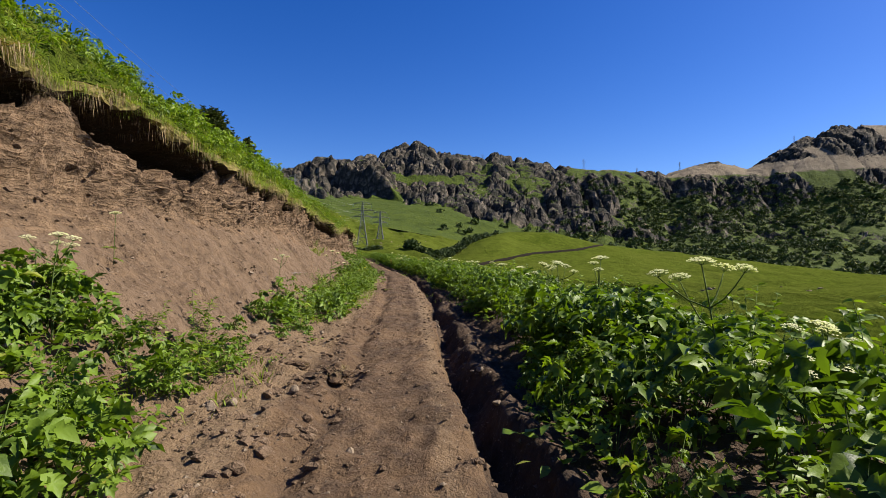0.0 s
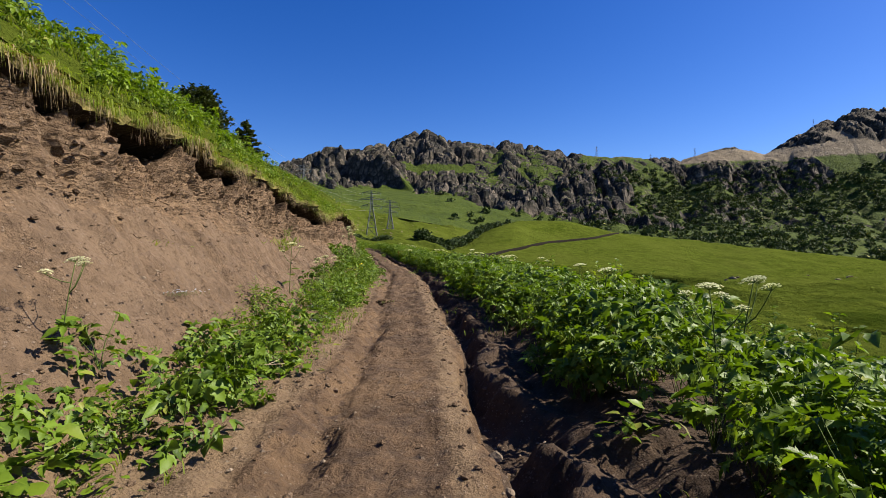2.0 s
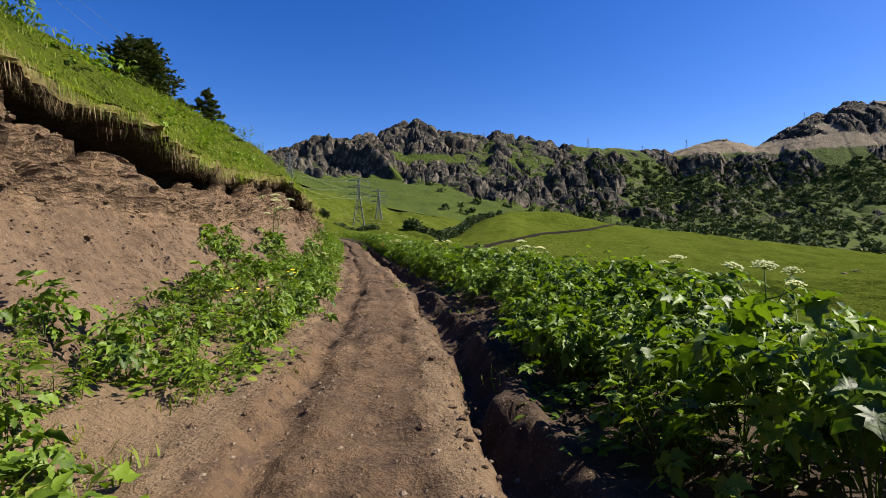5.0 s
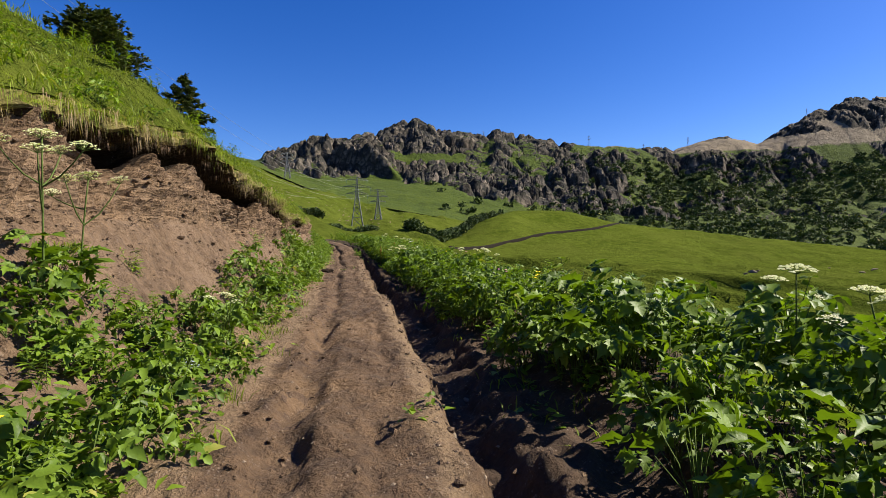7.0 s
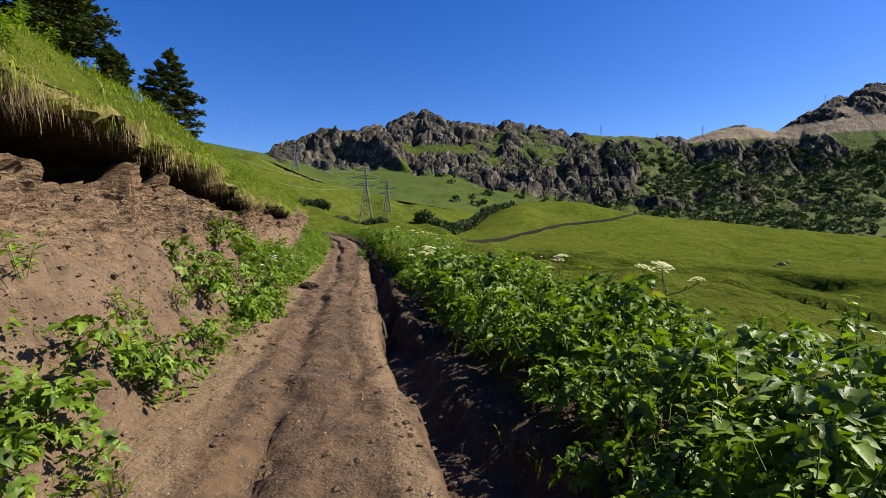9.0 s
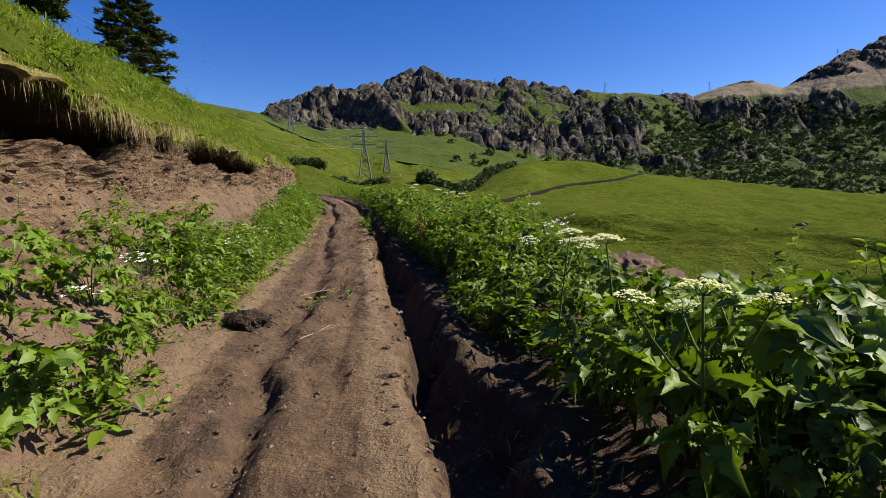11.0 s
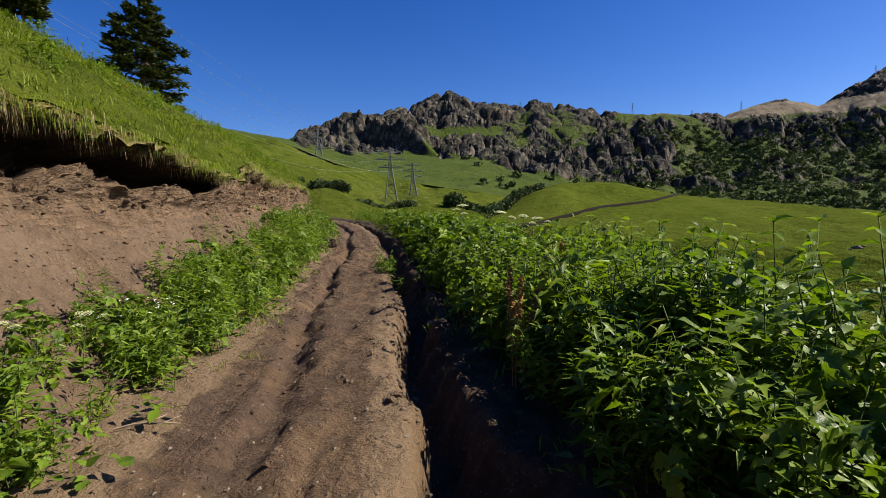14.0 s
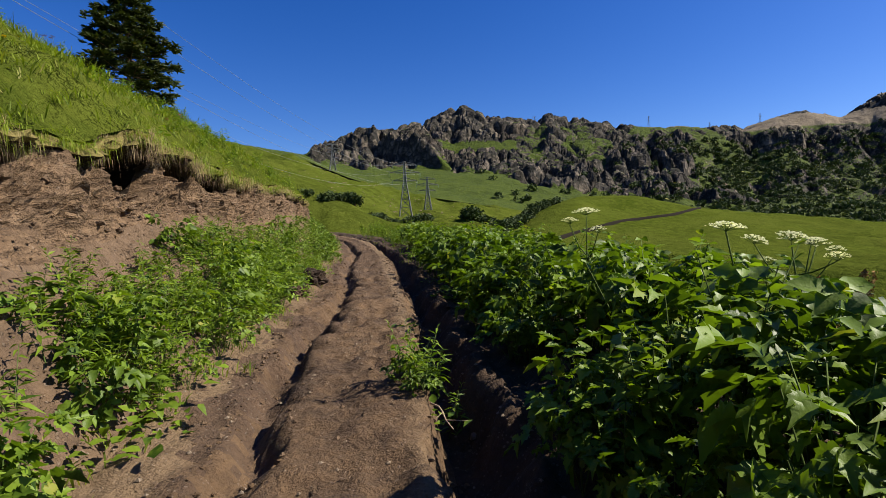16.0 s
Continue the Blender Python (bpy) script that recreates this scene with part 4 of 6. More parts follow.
def in_hedge(w, y):
    return (w > inner(y)) * (1 - ease(w, 3.8, 5.2)) * (1 - 0.6 * ease(y, 68, 85)) * (1 - 0.35 * ease(w, 2.6, 3.4)) * (1 - 0.9 * ease(w, 2.5, 3.0) * ease(y, 53.0, 54.0) * (1 - ease(y, 58.5, 60)))


herby = lambda y: ease(y, 55.5, 57.0) * (1 - ease(y, 62.8, 64.2))
hedge = Heap()
pos, w, y = spots(2500, -2, 92, 0.7, 4.6, lambda w, y: in_hedge(w, y) * (1 - 0.4 * ease(w, inner(y) + 1.4, inner(y) + 2.1)) * (0.5 + 0.5 * patch(w, y, 0.8, 55)) * (1 - 0.85 * herby(y)))
near = np.flatnonzero((w < inner(y) + 0.55) & (y > 2) & (y < 72))[:105]
single_plants = [(pos[i], hedge_size(w[i : i + 1], y[i : i + 1])[0] * 0.95, "broad-leaved hogweed at the edge of the ditch") for i in near]
rest = np.setdiff1d(np.arange(len(w)), near)
for kinds, some in ((HOGWEED, rest[w[rest] < inner(y[rest]) + 0.85]), (TOPS, rest[w[rest] >= inner(y[rest]) + 0.85])):
    spread_out(hedge, kinds, pos[some], np.clip(hedge_size(w[some], y[some]) * dice.uniform(0.75, 1.15, len(some)), 0.45, 1.40), 0.12)
tagged(hedge.build("broadleaf_undergrowth", [BROADLEAF, STEM]), "dense dark green broad-leaved hogweed along the ditch", "undergrowth", kind="stuff")
hedge = Heap()
pos, w, y = spots(2000, -2, 108, 0.7, 4.9, lambda w, y: in_hedge(w, y) * (w > inner(y) + 0.3) * (0.12 + 0.8 * patch(w, y, 0.7, 57)))
spread_out(hedge, NETTLE + WILLOWHERB[:2], pos, np.clip(hedge_size(w, y) * dice.uniform(0.8, 1.2, len(w)), 0.4, 1.35), 0.15)
pos, w, y = spots(440, 55.5, 64.2, 1.0, 4.2, lambda w, y: in_hedge(w, y) * herby(y) * (0.45 + 0.55 * patch(w, y, 1.1, 61)))
spread_out(hedge, WILLOWHERB + NETTLE[:2], pos, np.clip(hedge_size(w, y) * dice.uniform(1.0, 1.4, len(w)), 0.5, 1.5), 0.2)
pos, w, y = spots(330, -2, 78, 0.8, 2.4, lambda w, y: 1.0 * (w > inner(y) + 0.15) * (w < inner(y) + 0.75))
spread_out(hedge, [HOGWEED[0], HOGWEED[3], NETTLE[1]], pos, dice.uniform(0.75, 1.05, len(w)), 0.2)
pos, w, y = spots(800, -4, 80, 0.55, 3.4, lambda w, y: 0.8 * (w > inner(y) + 0.5 - 0.7 * (patch(w, y, 0.5, 59) > 0.9)) * (w < inner(y) + 1.9))
spread_out(hedge, LOW, pos, dice.uniform(0.7, 1.4, len(w)))
tagged(hedge.build("tall_herbs", [HERB, STEM]), "bright green nettles and leafy herbs beside the ditch", "undergrowth", kind="stuff")
edge_grass = Heap()
pos, w, y = spots(2600, -4, 112, 0.6, 9.0, lambda w, y: 0.25 + 0.6 * ease(w, 3.2, 4.6))
spread_out(edge_grass, WIDE_TUFT, pos, dice.uniform(0.6, 1.3, len(w)) * (0.6 + 0.5 * ease(w, 2, 4)))
tagged(edge_grass.build("verge_grass", [BLADE]), "long green grass at the meadow's edge", "grass", kind="stuff")

# the verge under the bank: bare in places, thick from the second hollow on
grown_y = (-15, 2, 3, 5.5, 7, 9.5, 11, 14, 22, 25, 31, 34, 40, 46, 51, 53, 58, 66, 75, 95, 130)
grown_v = (0.5, 0.9, 1.0, 0.8, 0.3, 0.35, 0.95, 1.0, 0.8, 0.8, 0.8, 0.85, 0.95, 0.95, 1.0, 0.9, 1.0, 1.0, 1.0, 0.9, 0.8)
reach_v = (4.6, 4.6, 4.6, 4.5, 4.0, 3.7, 3.5, 3.5, 3.7, 3.8, 3.9, 3.9, 3.4, 3.0, 3.1, 3.2, 3.1, 3.2, 3.7, 4.0, 4.0)


def in_verge(w, y):
    g = np.interp(y, grown_y, grown_v)
    side = ease(-w, np.interp(y, (0, 12, 16, 34, 40, 50, 130), (2.35, 2.35, 1.85, 1.9, 2.2, 1.95, 1.95)) + 0.25 * rough(y * 0.5, 4.4, 0, 73), np.interp(y, (0, 12, 16, 34, 40, 50, 130), (2.95, 2.95, 2.3, 2.4, 2.8, 2.5, 2.5))) * (1 - ease(-w, np.interp(y, grown_y, reach_v) - 0.5, np.interp(y, grown_y, reach_v) + 0.2))
    return side * ease(layers(w * 0.6, y * 0.6, 0, 3, 75), 0.55 - 1.6 * g, 0.95 - 1.6 * g)


for x, y_at, size in ((-4.45, 57.2, 1.15), (-3.5, 48.2, 1.1), (0.9, 18.6, 1.1), (1.9, 7.4, 1.2), (-0.9, 37.4, 1.15), (-5.2, 63.4, 1.1), (1.55, 10.2, 1.0), (1.75, 11.0, 1.1), (1.5, 11.7, 1.0), (-3.95, 49.6, 1.1), (-3.85, 50.3, 1.15), (-4.05, 50.9, 1.05), (-3.5, 49.9, 1.15), (-1.0, 33.2, 1.0), (-0.9, 32.4, 1.05)):
    z_at = float(road_z(np.array([x - float(lip_x(y_at))]), np.array([y_at]))[0])
    single_plants.append(((x, y_at, z_at), size, "large-leaved hogweed standing beside the ditch"))
for x, y_at, size in ((-8.0, 50.6, 1.1), (-8.45, 51.2, 1.15), (-7.95, 51.6, 1.0), (-8.5, 52.1, 1.1), (-8.0, 49.8, 0.95), (-8.3, 50.2, 1.1)):
    z_at = float(talus_z(np.array([x - float(lip_x(y_at))]), np.array([y_at]))[0])
    single_plants.append(((x, y_at, z_at), size, "broad-leaved hogweed growing at the foot of the bank"))
verge = Heap()
leafy = lambda y: np.interp(y, (0, 8, 12, 17, 28, 33, 43, 52, 56, 130), (1.0, 0.8, 0.75, 0.4, 0.4, 0.8, 0.9, 0.7, 0.25, 0.25))
pos, w, y = spots(3000, -2, 100, -5.0, -1.9, lambda w, y: in_verge(w, y) * leafy(y) * (0.6 + 0.4 * ease(y, 44, 50)), talus_z)
near = np.flatnonzero((y > 3) & (y < 60))[::7][:58]
single_plants += [(pos[i], dice.uniform(0.75, 1.2), "broad-leaved hogweed growing at the foot of the bank") for i in near]
rest = np.setdiff1d(np.arange(len(w)), near)
spread_out(verge, LOW_HOGWEED, pos[rest], dice.uniform(0.6, 1.2, len(rest)), 0.2)
tagged(verge.build("broadleaf_verge", [BROADLEAF, STEM]), "broad-leaved hogweed growing on the foot of the bank", "undergrowth", kind="stuff")
verge = Heap()
pos, w, y = spots(3300, -2, 92, -5.0, -1.9, lambda w, y: in_verge(w, y) * (1 - 0.75 * leafy(y)) * (0.40 + 0.40 * ease(y, 44, 52)), talus_z)
spread_out(verge, WILLOWHERB, pos, dice.uniform(0.45, 0.85, len(w)), 0.3)
pos, w, y = spots(3000, -2, 105, -4.6, -1.6, lambda w, y: in_verge(w - 0.15, y) * 0.9, talus_z)
spread_out(verge, LOW, pos, dice.uniform(0.5, 1.15, len(w)))
pos, w, y = spots(1100, 53, 74, -4.2, -2.1, lambda w, y: in_verge(w, y) * ease(layers(w * 0.5, y * 0.5, 0, 2, 79), -0.5, 0.0), talus_z)
spread_out(verge, WILLOWHERB + HOGWEED[:1], pos, dice.uniform(0.45, 0.9, len(w)), 0.3)
tagged(verge.build("verge_herbs", [HERB, STEM]), "bright green leafy herbs at the foot of the bank", "undergrowth", kind="stuff")
verge = Heap()
pos, w, y = spots(2600, -2, 105, -4.4, -1.5, lambda w, y: in_verge(w - 0.25, y) * 0.9, talus_z)
spread_out(verge, TUFT, pos, dice.uniform(0.5, 1.0, len(w)))
tagged(verge.build("foot_grass", [BLADE]), "short grass at the foot of the bank", "grass", kind="stuff")


# the sod edge: straw that hangs over the hollows, thick grass above
def sod(n, y0, y1, d0, d1):
    y, d = dice.uniform(y0, y1, n), dice.uniform(d0, d1, n)
    return np.stack([lip_x(y) + sod_w(y) + 0.12 - d, y, hill_z(d, y)], 1), d, y


fringe = Heap()
bunch = dice.uniform(0, 100, 210)
many = dice.integers(2, 9, 210)
y = np.repeat(bunch, many) + dice.normal(0, 0.16, many.sum())
size = np.repeat(dice.uniform(0.5, 1.3, 210), many) * dice.uniform(0.7, 1.2, many.sum())
pos = np.stack([lip_x(y) + sod_w(y) + 0.12 - dice.uniform(-0.06, 0.30, len(y)), y, rise(y) + edge_h(y) + dice.uniform(-0.10, 0.16, len(y))], 1)
for k in range(5):
    m = np.arange(len(y)) % 5 == k
    fringe.scatter(FRINGE[k], pos[m], dice.normal(0, 0.5, m.sum()), size[m])
y = dice.uniform(0, 90, 1500)
thick = ease(layers(y * 0.9, 2.7, 0, 3, 191, 0.8), 0.05, 0.6)
ok = dice.random(len(y)) < thick
y, thick = y[ok], thick[ok]
pos = np.stack([lip_x(y) + sod_w(y) + 0.06, y, rise(y) + edge_h(y) + 0.10], 1)
for k in range(5):
    m = np.arange(len(y)) % 5 == k
    fringe.scatter(CURTAIN[k], pos[m] + dice.normal(0, 0.05, (m.sum(), 3)), dice.normal(0, 0.5, m.sum()), (0.25 + 0.5 * thick[m]) * dice.uniform(0.4, 1.2, m.sum()), dice.uniform(0, 0.5, m.sum()), dice.uniform(0, 6.28, m.sum()))
tagged(fringe.build("hanging_straw", [STRAW]), "dry straw-coloured grass hanging over the bank's edge", "dry grass", kind="stuff")
green_edge = Heap()
y = dice.uniform(0, 88, 2200)
pos = np.stack([lip_x(y) + sod_w(y) + 0.12 - dice.uniform(-0.05, 0.2, len(y)), y, rise(y) + edge_h(y) + dice.uniform(-0.02, 0.15, len(y))], 1)
for k in range(5):
    m = np.arange(len(y)) % 5 == k
    green_edge.scatter(FRINGE[k], pos[m], dice.normal(0, 0.9, m.sum()), dice.uniform(0.4, 1.1, m.sum()))
tagged(green_edge.build("hanging_grass", [BLADE]), "green grass bending over the bank's edge", "grass", kind="stuff")
roots = Heap()
y = dice.uniform(0, 100, 600)
pos = np.stack([lip_x(y) + sod_w(y) + dice.uniform(-0.35, 0.16, len(y)), y, rise(y) + edge_h(y) * dice.uniform(0.92, 1.0, len(y))], 1)
for k in range(5):
    m = np.arange(len(y)) % 5 == k
    roots.scatter(FRINGE[k], pos[m], dice.normal(0, 1.2, m.sum()), dice.uniform(0.35, 1.0, m.sum()))
ROOTS = leaf_material("dark_roots", (0.035, 0.022, 0.014), (0.10, 0.065, 0.04), 0.1, 0.8, (0.15, 0.10, 0.06), 0.1)
tagged(roots.build("hanging_roots", [ROOTS]), "dark roots hanging under the overhanging sod", "roots", kind="stuff")
slope_grass = Heap()
pos, d, y = sod(6500, 1, 96, 0.0, 4.5)
spread_out(slope_grass, TUFT, pos, dice.uniform(0.6, 1.25, len(d)) * (0.8 + 0.3 * layers(d * 0.6, y * 0.6, 0, 2, 65)), 0.3)
pos, d, y = sod(2600, 2, 122, 3.5, 24)
spread_out(slope_grass, WIDE_TUFT, pos, dice.uniform(0.6, 1.15, len(d)), 0.3)
tagged(slope_grass.build("hillside_grass", [BLADE]), "thick green grass on the hillside above the bank", "grass", kind="stuff")
slope_herbs = Heap()
pos, d, y = sod(1900, 0, 96, 0.05, 7)
ok = dice.random(len(d)) < (0.45 + 1.3 * (1 - ease(y, 12, 30)) + 0.4 * ease(y, 44, 52) * (1 - ease(y, 54, 60))) * patch(d, y, 0.4, 69)
spread_out(slope_herbs, LOW + WILLOWHERB[:2], pos[ok], dice.uniform(0.45, 0.95, ok.sum()))
pos, d, y = sod(520, 0, 40, -0.06, 2.0)
ok = dice.random(len(d)) < (1 - ease(d, 0.5, 2.4)) * (1 - 0.75 * ease(y, 12, 40))
spread_out(slope_herbs, TOPS, pos[ok] - [0, 0, 0.12], dice.uniform(0.4, 0.75, ok.sum()), 0.4)
tagged(slope_herbs.build("hillside_herbs", [HERB, STEM]), "leafy green herbs among the hillside grass", "undergrowth", kind="stuff")

# ---- things ----


def part(name, heap, materials, parent, label="", smooth=True):
    """One mesh under a thing or under one of its parts."""
    ob = heap.build(name, materials, smooth)
    ob.parent = parent
    if label:
        ob["label"] = label
    if name in ("leaves", "stem_bundle", "stalk", "blossoms", "seed_head", "root_mat", "crown"):
        ob["kind"] = "stuff"
    return ob


def thing(name, label, category, group="", at=None):
    ob = new(name)
    ob.empty_display_size = 0.2
    if at is not None:
        ob.matrix_world = at
    return tagged(ob, label, category, group)


def meadow_z(x, y):
    """Height of the far meadow at a place."""
    d = y - 30
    s = (x + 2.5) / d
    i = int(np.clip(np.searchsorted(meadow_d, d) - 1, 0, len(meadow_d) - 2))
    t = (d - meadow_d[i]) / (meadow_d[i + 1] - meadow_d[i])
    return float((1 - t) * np.interp(s, s_cols, meadow_h[i]) + t * np.interp(s, s_cols, meadow_h[i + 1]))


def mountain_z(x, y):
    d = y - 30
    s = (x + 2.5) / d
    md = mountain_grid[1][:, 0]
    i = int(np.clip(np.searchsorted(md, d) - 1, 0, len(md) - 2))
    return float(np.interp(s, s_cols, mountain_grid[4][i]))


# -- pines on the hillside --


def needle_spray(rng, reach):
    """A tuft of thin needle blades round a twig's end."""
    h = Heap()
    for i in range(9):
        yaw, pitch = rng.uniform(-1.5, 1.5), rng.uniform(-0.5, 0.9)
        L, w = reach * rng.uniform(0.6, 1.1), reach * 0.15
        v = np.array([(-w, 0, 0), (w, 0, 0), (w * 0.7, L * 0.7, 0), (0, L, -0.06 * L), (-w * 0.7, L * 0.7, 0)])
        h.add(turn_to(v, yaw, pitch, rng.uniform(-1, 1)), [(0, 1, 2), (0, 2, 4), (4, 2, 3)], 0)
    return h.arrays()


def pine(label, x, y, height, spread, clear, plates, pointed, seed, deep=0.12):
    rng = np.random.default_rng(seed)
    d = lip_x(y) + edge_w(y) + 0.12 - x
    z0 = float(hill_z(np.array([d]), np.array([float(y)]))[0]) - 0.3
    tree = thing("pine_tree", label, "tree", "pines on the hillside", pose(x, y, z0, 0, 0, rng.uniform(0, 360)))
    wood, crown, limbs = Heap(), Heap(), []
    k = np.linspace(0, 1, 9)
    trunk = np.stack([0.25 * np.sin(k * 3.1 + seed), 0.2 * np.sin(k * 2.3), k * height], 1)
    wood.add(*rod(trunk, 0.028 * height * 0.8, 0.03, 8), 0)
    sprays = [needle_spray(rng, 0.42) for _ in range(5)]
    pos, yaws, sizes = [], [], []
    for i in range(plates):
        u = (i + 0.5) / plates
        zc = height * (clear + (1 - clear) * u**0.9)
        wide = spread * ((1 - u) ** pointed * (0.72 + 0.28 * math.sin(2.6 * u + 0.6))) + 0.25
        for j in range(5 if u < 0.85 else 3):
            yaw = j * 1.2566 + i * 0.9 + rng.uniform(-0.35, 0.35)
            reach = wide * rng.uniform(0.55, 1.15)
            t = np.linspace(0, 1, 5)
            sag = rng.uniform(-0.08, 0.10)
            base = np.array([np.interp(zc, trunk[:, 2], trunk[:, 0]), np.interp(zc, trunk[:, 2], trunk[:, 1]), zc + rng.uniform(-0.25, 0.25)])
            limb = base + np.stack([np.cos(yaw) * reach * t, np.sin(yaw) * reach * t, reach * (sag * t + 0.16 * t**2)], 1)
            limbs.append(rod(limb, 0.05 + 0.012 * reach, 0.012, 4))
            for q in range(int(9 + 10 * reach)):
                f = rng.uniform(0.30, 1.02) ** 0.8
                at = base + (limb[-1] - base) * f
                side = rng.normal(0, 0.17 * reach * (1.15 - 0.6 * f) + 0.10)
                at = at + [-math.sin(yaw) * side, math.cos(yaw) * side, rng.normal(0.06, deep)]
                pos.append(at), yaws.append(yaw - 1.57 + rng.normal(0, 0.7)), sizes.append(rng.uniform(0.95, 1.75))
    for q in range(12):
        pos.append(trunk[-1] + [0, 0, -0.05 * q]), yaws.append(q * 2.4), sizes.append(0.8)
    pos, yaws, sizes = np.array(pos), np.array(yaws), np.array(sizes)
    for k, sp in enumerate(sprays):
        m = np.arange(len(pos)) % 5 == k
        crown.scatter(sp, pos[m], yaws[m], sizes[m])
    stem = part("trunk", wood, [BARK], tree, "brown bark trunk with bare limbs", True)
    for v, f in limbs:
        one = Heap()
        one.add(v, f, 0)
        part("limb", one, [BARK], stem, "", True)
    part("crown", crown, [NEEDLE], tree, "dark green needle clumps in plates")
    return tree


pine("broad dark green pine with a rounded crown on the hillside", -38.8, 84.5, 8.8, 4.6, 0.08, 14, 0.34, 3, 0.42)
pine("slender dark green pine with flat branch plates on the hillside", -42.0, 108.5, 14.5, 5.5, 0.08, 16, 0.72, 5)
pine("small dark pine standing behind the larger ones", -33.3, 84.5, 4.4, 1.7, 0.15, 8, 0.6, 8)


# -- power line --
def pylon_parts(height, foot, detail):
    """Builds the lattice: returns the heaps of legs, bracing, arms and insulators."""
    legs, brace, arms, glass = [], Heap(), [], []
    waist, top = 0.62 * height, height
    half = lambda z: np.interp(z, (0, waist, top), (foot, 0.16 * foot + 0.25, 0.22))
    thick = 0.10 * height / 26 * detail
    for sx, sy in ((1, 1), (1, -1), (-1, -1), (-1, 1)):
        leg = Heap()
        zs = np.array([0, waist * 0.5, waist, top])
        leg.add(*rod(np.stack([sx * half(zs), sy * half(zs), zs], 1), thick * 1.5, thick, 4))
        legs.append(leg)
    zs = [0.0]
    while zs[-1] < top - 0.5:
        zs.append(min(top, zs[-1] + max(1.3, 1.7 * half(zs[-1]))))
    corner = ((1, 1), (1, -1), (-1, -1), (-1, 1))
    for a, b in zip(zs[:-1], zs[1:]):
        for i in range(4):
            p, q = corner[i], corner[(i + 1) % 4]
            ha, hb = half(a), half(b)
            for u, v in ((p, q), (q, p)):
                brace.add(*rod([(u[0] * ha, u[1] * ha, a), (v[0] * hb, v[1] * hb, b)], thick * 0.6, thick * 0.6, 3))
            brace.add(*rod([(p[0] * hb, p[1] * hb, b), (q[0] * hb, q[1] * hb, b)], thick * 0.6, thick * 0.6, 3))
    for z, reach in ((0.66 * height, 0.21 * height), (0.80 * height, 0.27 * height), (0.94 * height, 0.20 * height)):
        for side in (-1, 1):
            arm, h = Heap(), half(z)
            tip = (side * reach, 0, z + 0.1)
            for y in (-h, h):
                arm.add(*rod([(side * h, y, z), tip], thick * 1.3, thick * 0.9, 3))
                arm.add(*rod([(side * h, y, z + 0.055 * height), tip], thick * 0.8, thick * 0.6, 3))
            for f in (0.33, 0.66):
                x, g = side * (h + (reach - h) * f), h * (1 - f)
                arm.add(*rod([(x, -g, z), (x, g, z + 0.055 * height * (1 - f))], thick * 0.5, thick * 0.5, 3))
                arm.add(*rod([(x, g, z), (x, -g, z + 0.055 * height * (1 - f))], thick * 0.5, thick * 0.5, 3))
            arms.append(arm)
            string = Heap()
            v, f = rod([(tip[0], 0, tip[2] - 0.2 - 0.12 * k) for k in range(15)], 0.1, 0.1, 6)
            ring = np.repeat(np.where(np.arange(15) % 2, 1.6, 0.5), 6)[:, None]
            middle = np.array([tip[0], 0, 0])
            v = np.where([[True, True, False]], middle + (v - middle) * ring, v)
            string.add(v, f)
            glass.append(string)
    return legs, brace, arms, glass


def pylon(x, y, z, height, turn, label, detail=1.0):
    ob = thing("power_pylon", label, "pylon", "power pylons", pose(x, y, z - 0.3, 0, 0, turn))
    legs, brace, arms, glass = pylon_parts(height, 0.115 * height, detail)
    for leg in legs:
        part("leg", leg, [STEEL], ob, "", False)
    part("bracing", brace, [STEEL], ob, "crossed steel bracing", False)
    for arm, g in zip(arms, glass):
        beam = part("cross_arm", arm, [STEEL], ob, "", False)
        part("insulator", g, [GLASS], beam, "string of greenish insulators")
    return ob


pylon(-44, 280, meadow_z(-44, 280), 24.5, 12, "grey lattice power pylon on the green meadow", 1.6)
pylon(-49, 400, meadow_z(-49, 400), 27, 14, "grey lattice power pylon higher on the meadow", 1.9)
pylon(-162, 560, mountain_z(-162, 560), 27, 25, "distant grey power pylon below the crags", 2.2)
for x, y, tall in ((309, 1128, 24), (428, 1135, 18), (517, 1122, 22), (735, 1120, 16), (770, 1125, 20), (85, 1126, 20)):
    pylon(x, y, max(mountain_z(x, y), mountain_z(x * 0.995, y - 6)) - 1.5, tall, 40, "tiny pylon on the far ridge against the sky", 0.8)


def cable(a, b, sag, label, material):
    h = Heap()
    t = np.linspace(0, 1, 40)[:, None]
    p = np.array(a) * (1 - t) + np.array(b) * t
    p[:, 2] -= (4 * sag * t * (1 - t))[:, 0]
    h.add(*rod(p, 0.022, 0.022, 4))
    return tagged(h.build("power_cable", [material]), label, "cable", "power cables")


base_a, base_b, base_c = meadow_z(-44, 280), meadow_z(-49, 400), mountain_z(-162, 560)
for lift, out in ((0.66, 0.21), (0.80, 0.27), (0.94, 0.20)):
    for side in (-1, 1):
        end = (-44 + side * out * 26, 280 + side * out * 5, base_a + lift * 26 - 1.9)
        cable(end, (-56 + side * out * 26, -70, 44 + lift * 26), 22, "thin grey power cable hanging high over the hillside", CABLE)
        cable(end, (-162 + side * out * 26, 560, base_c + lift * 26 - 1.9), 6, "thin grey power cable between distant pylons", STEEL)

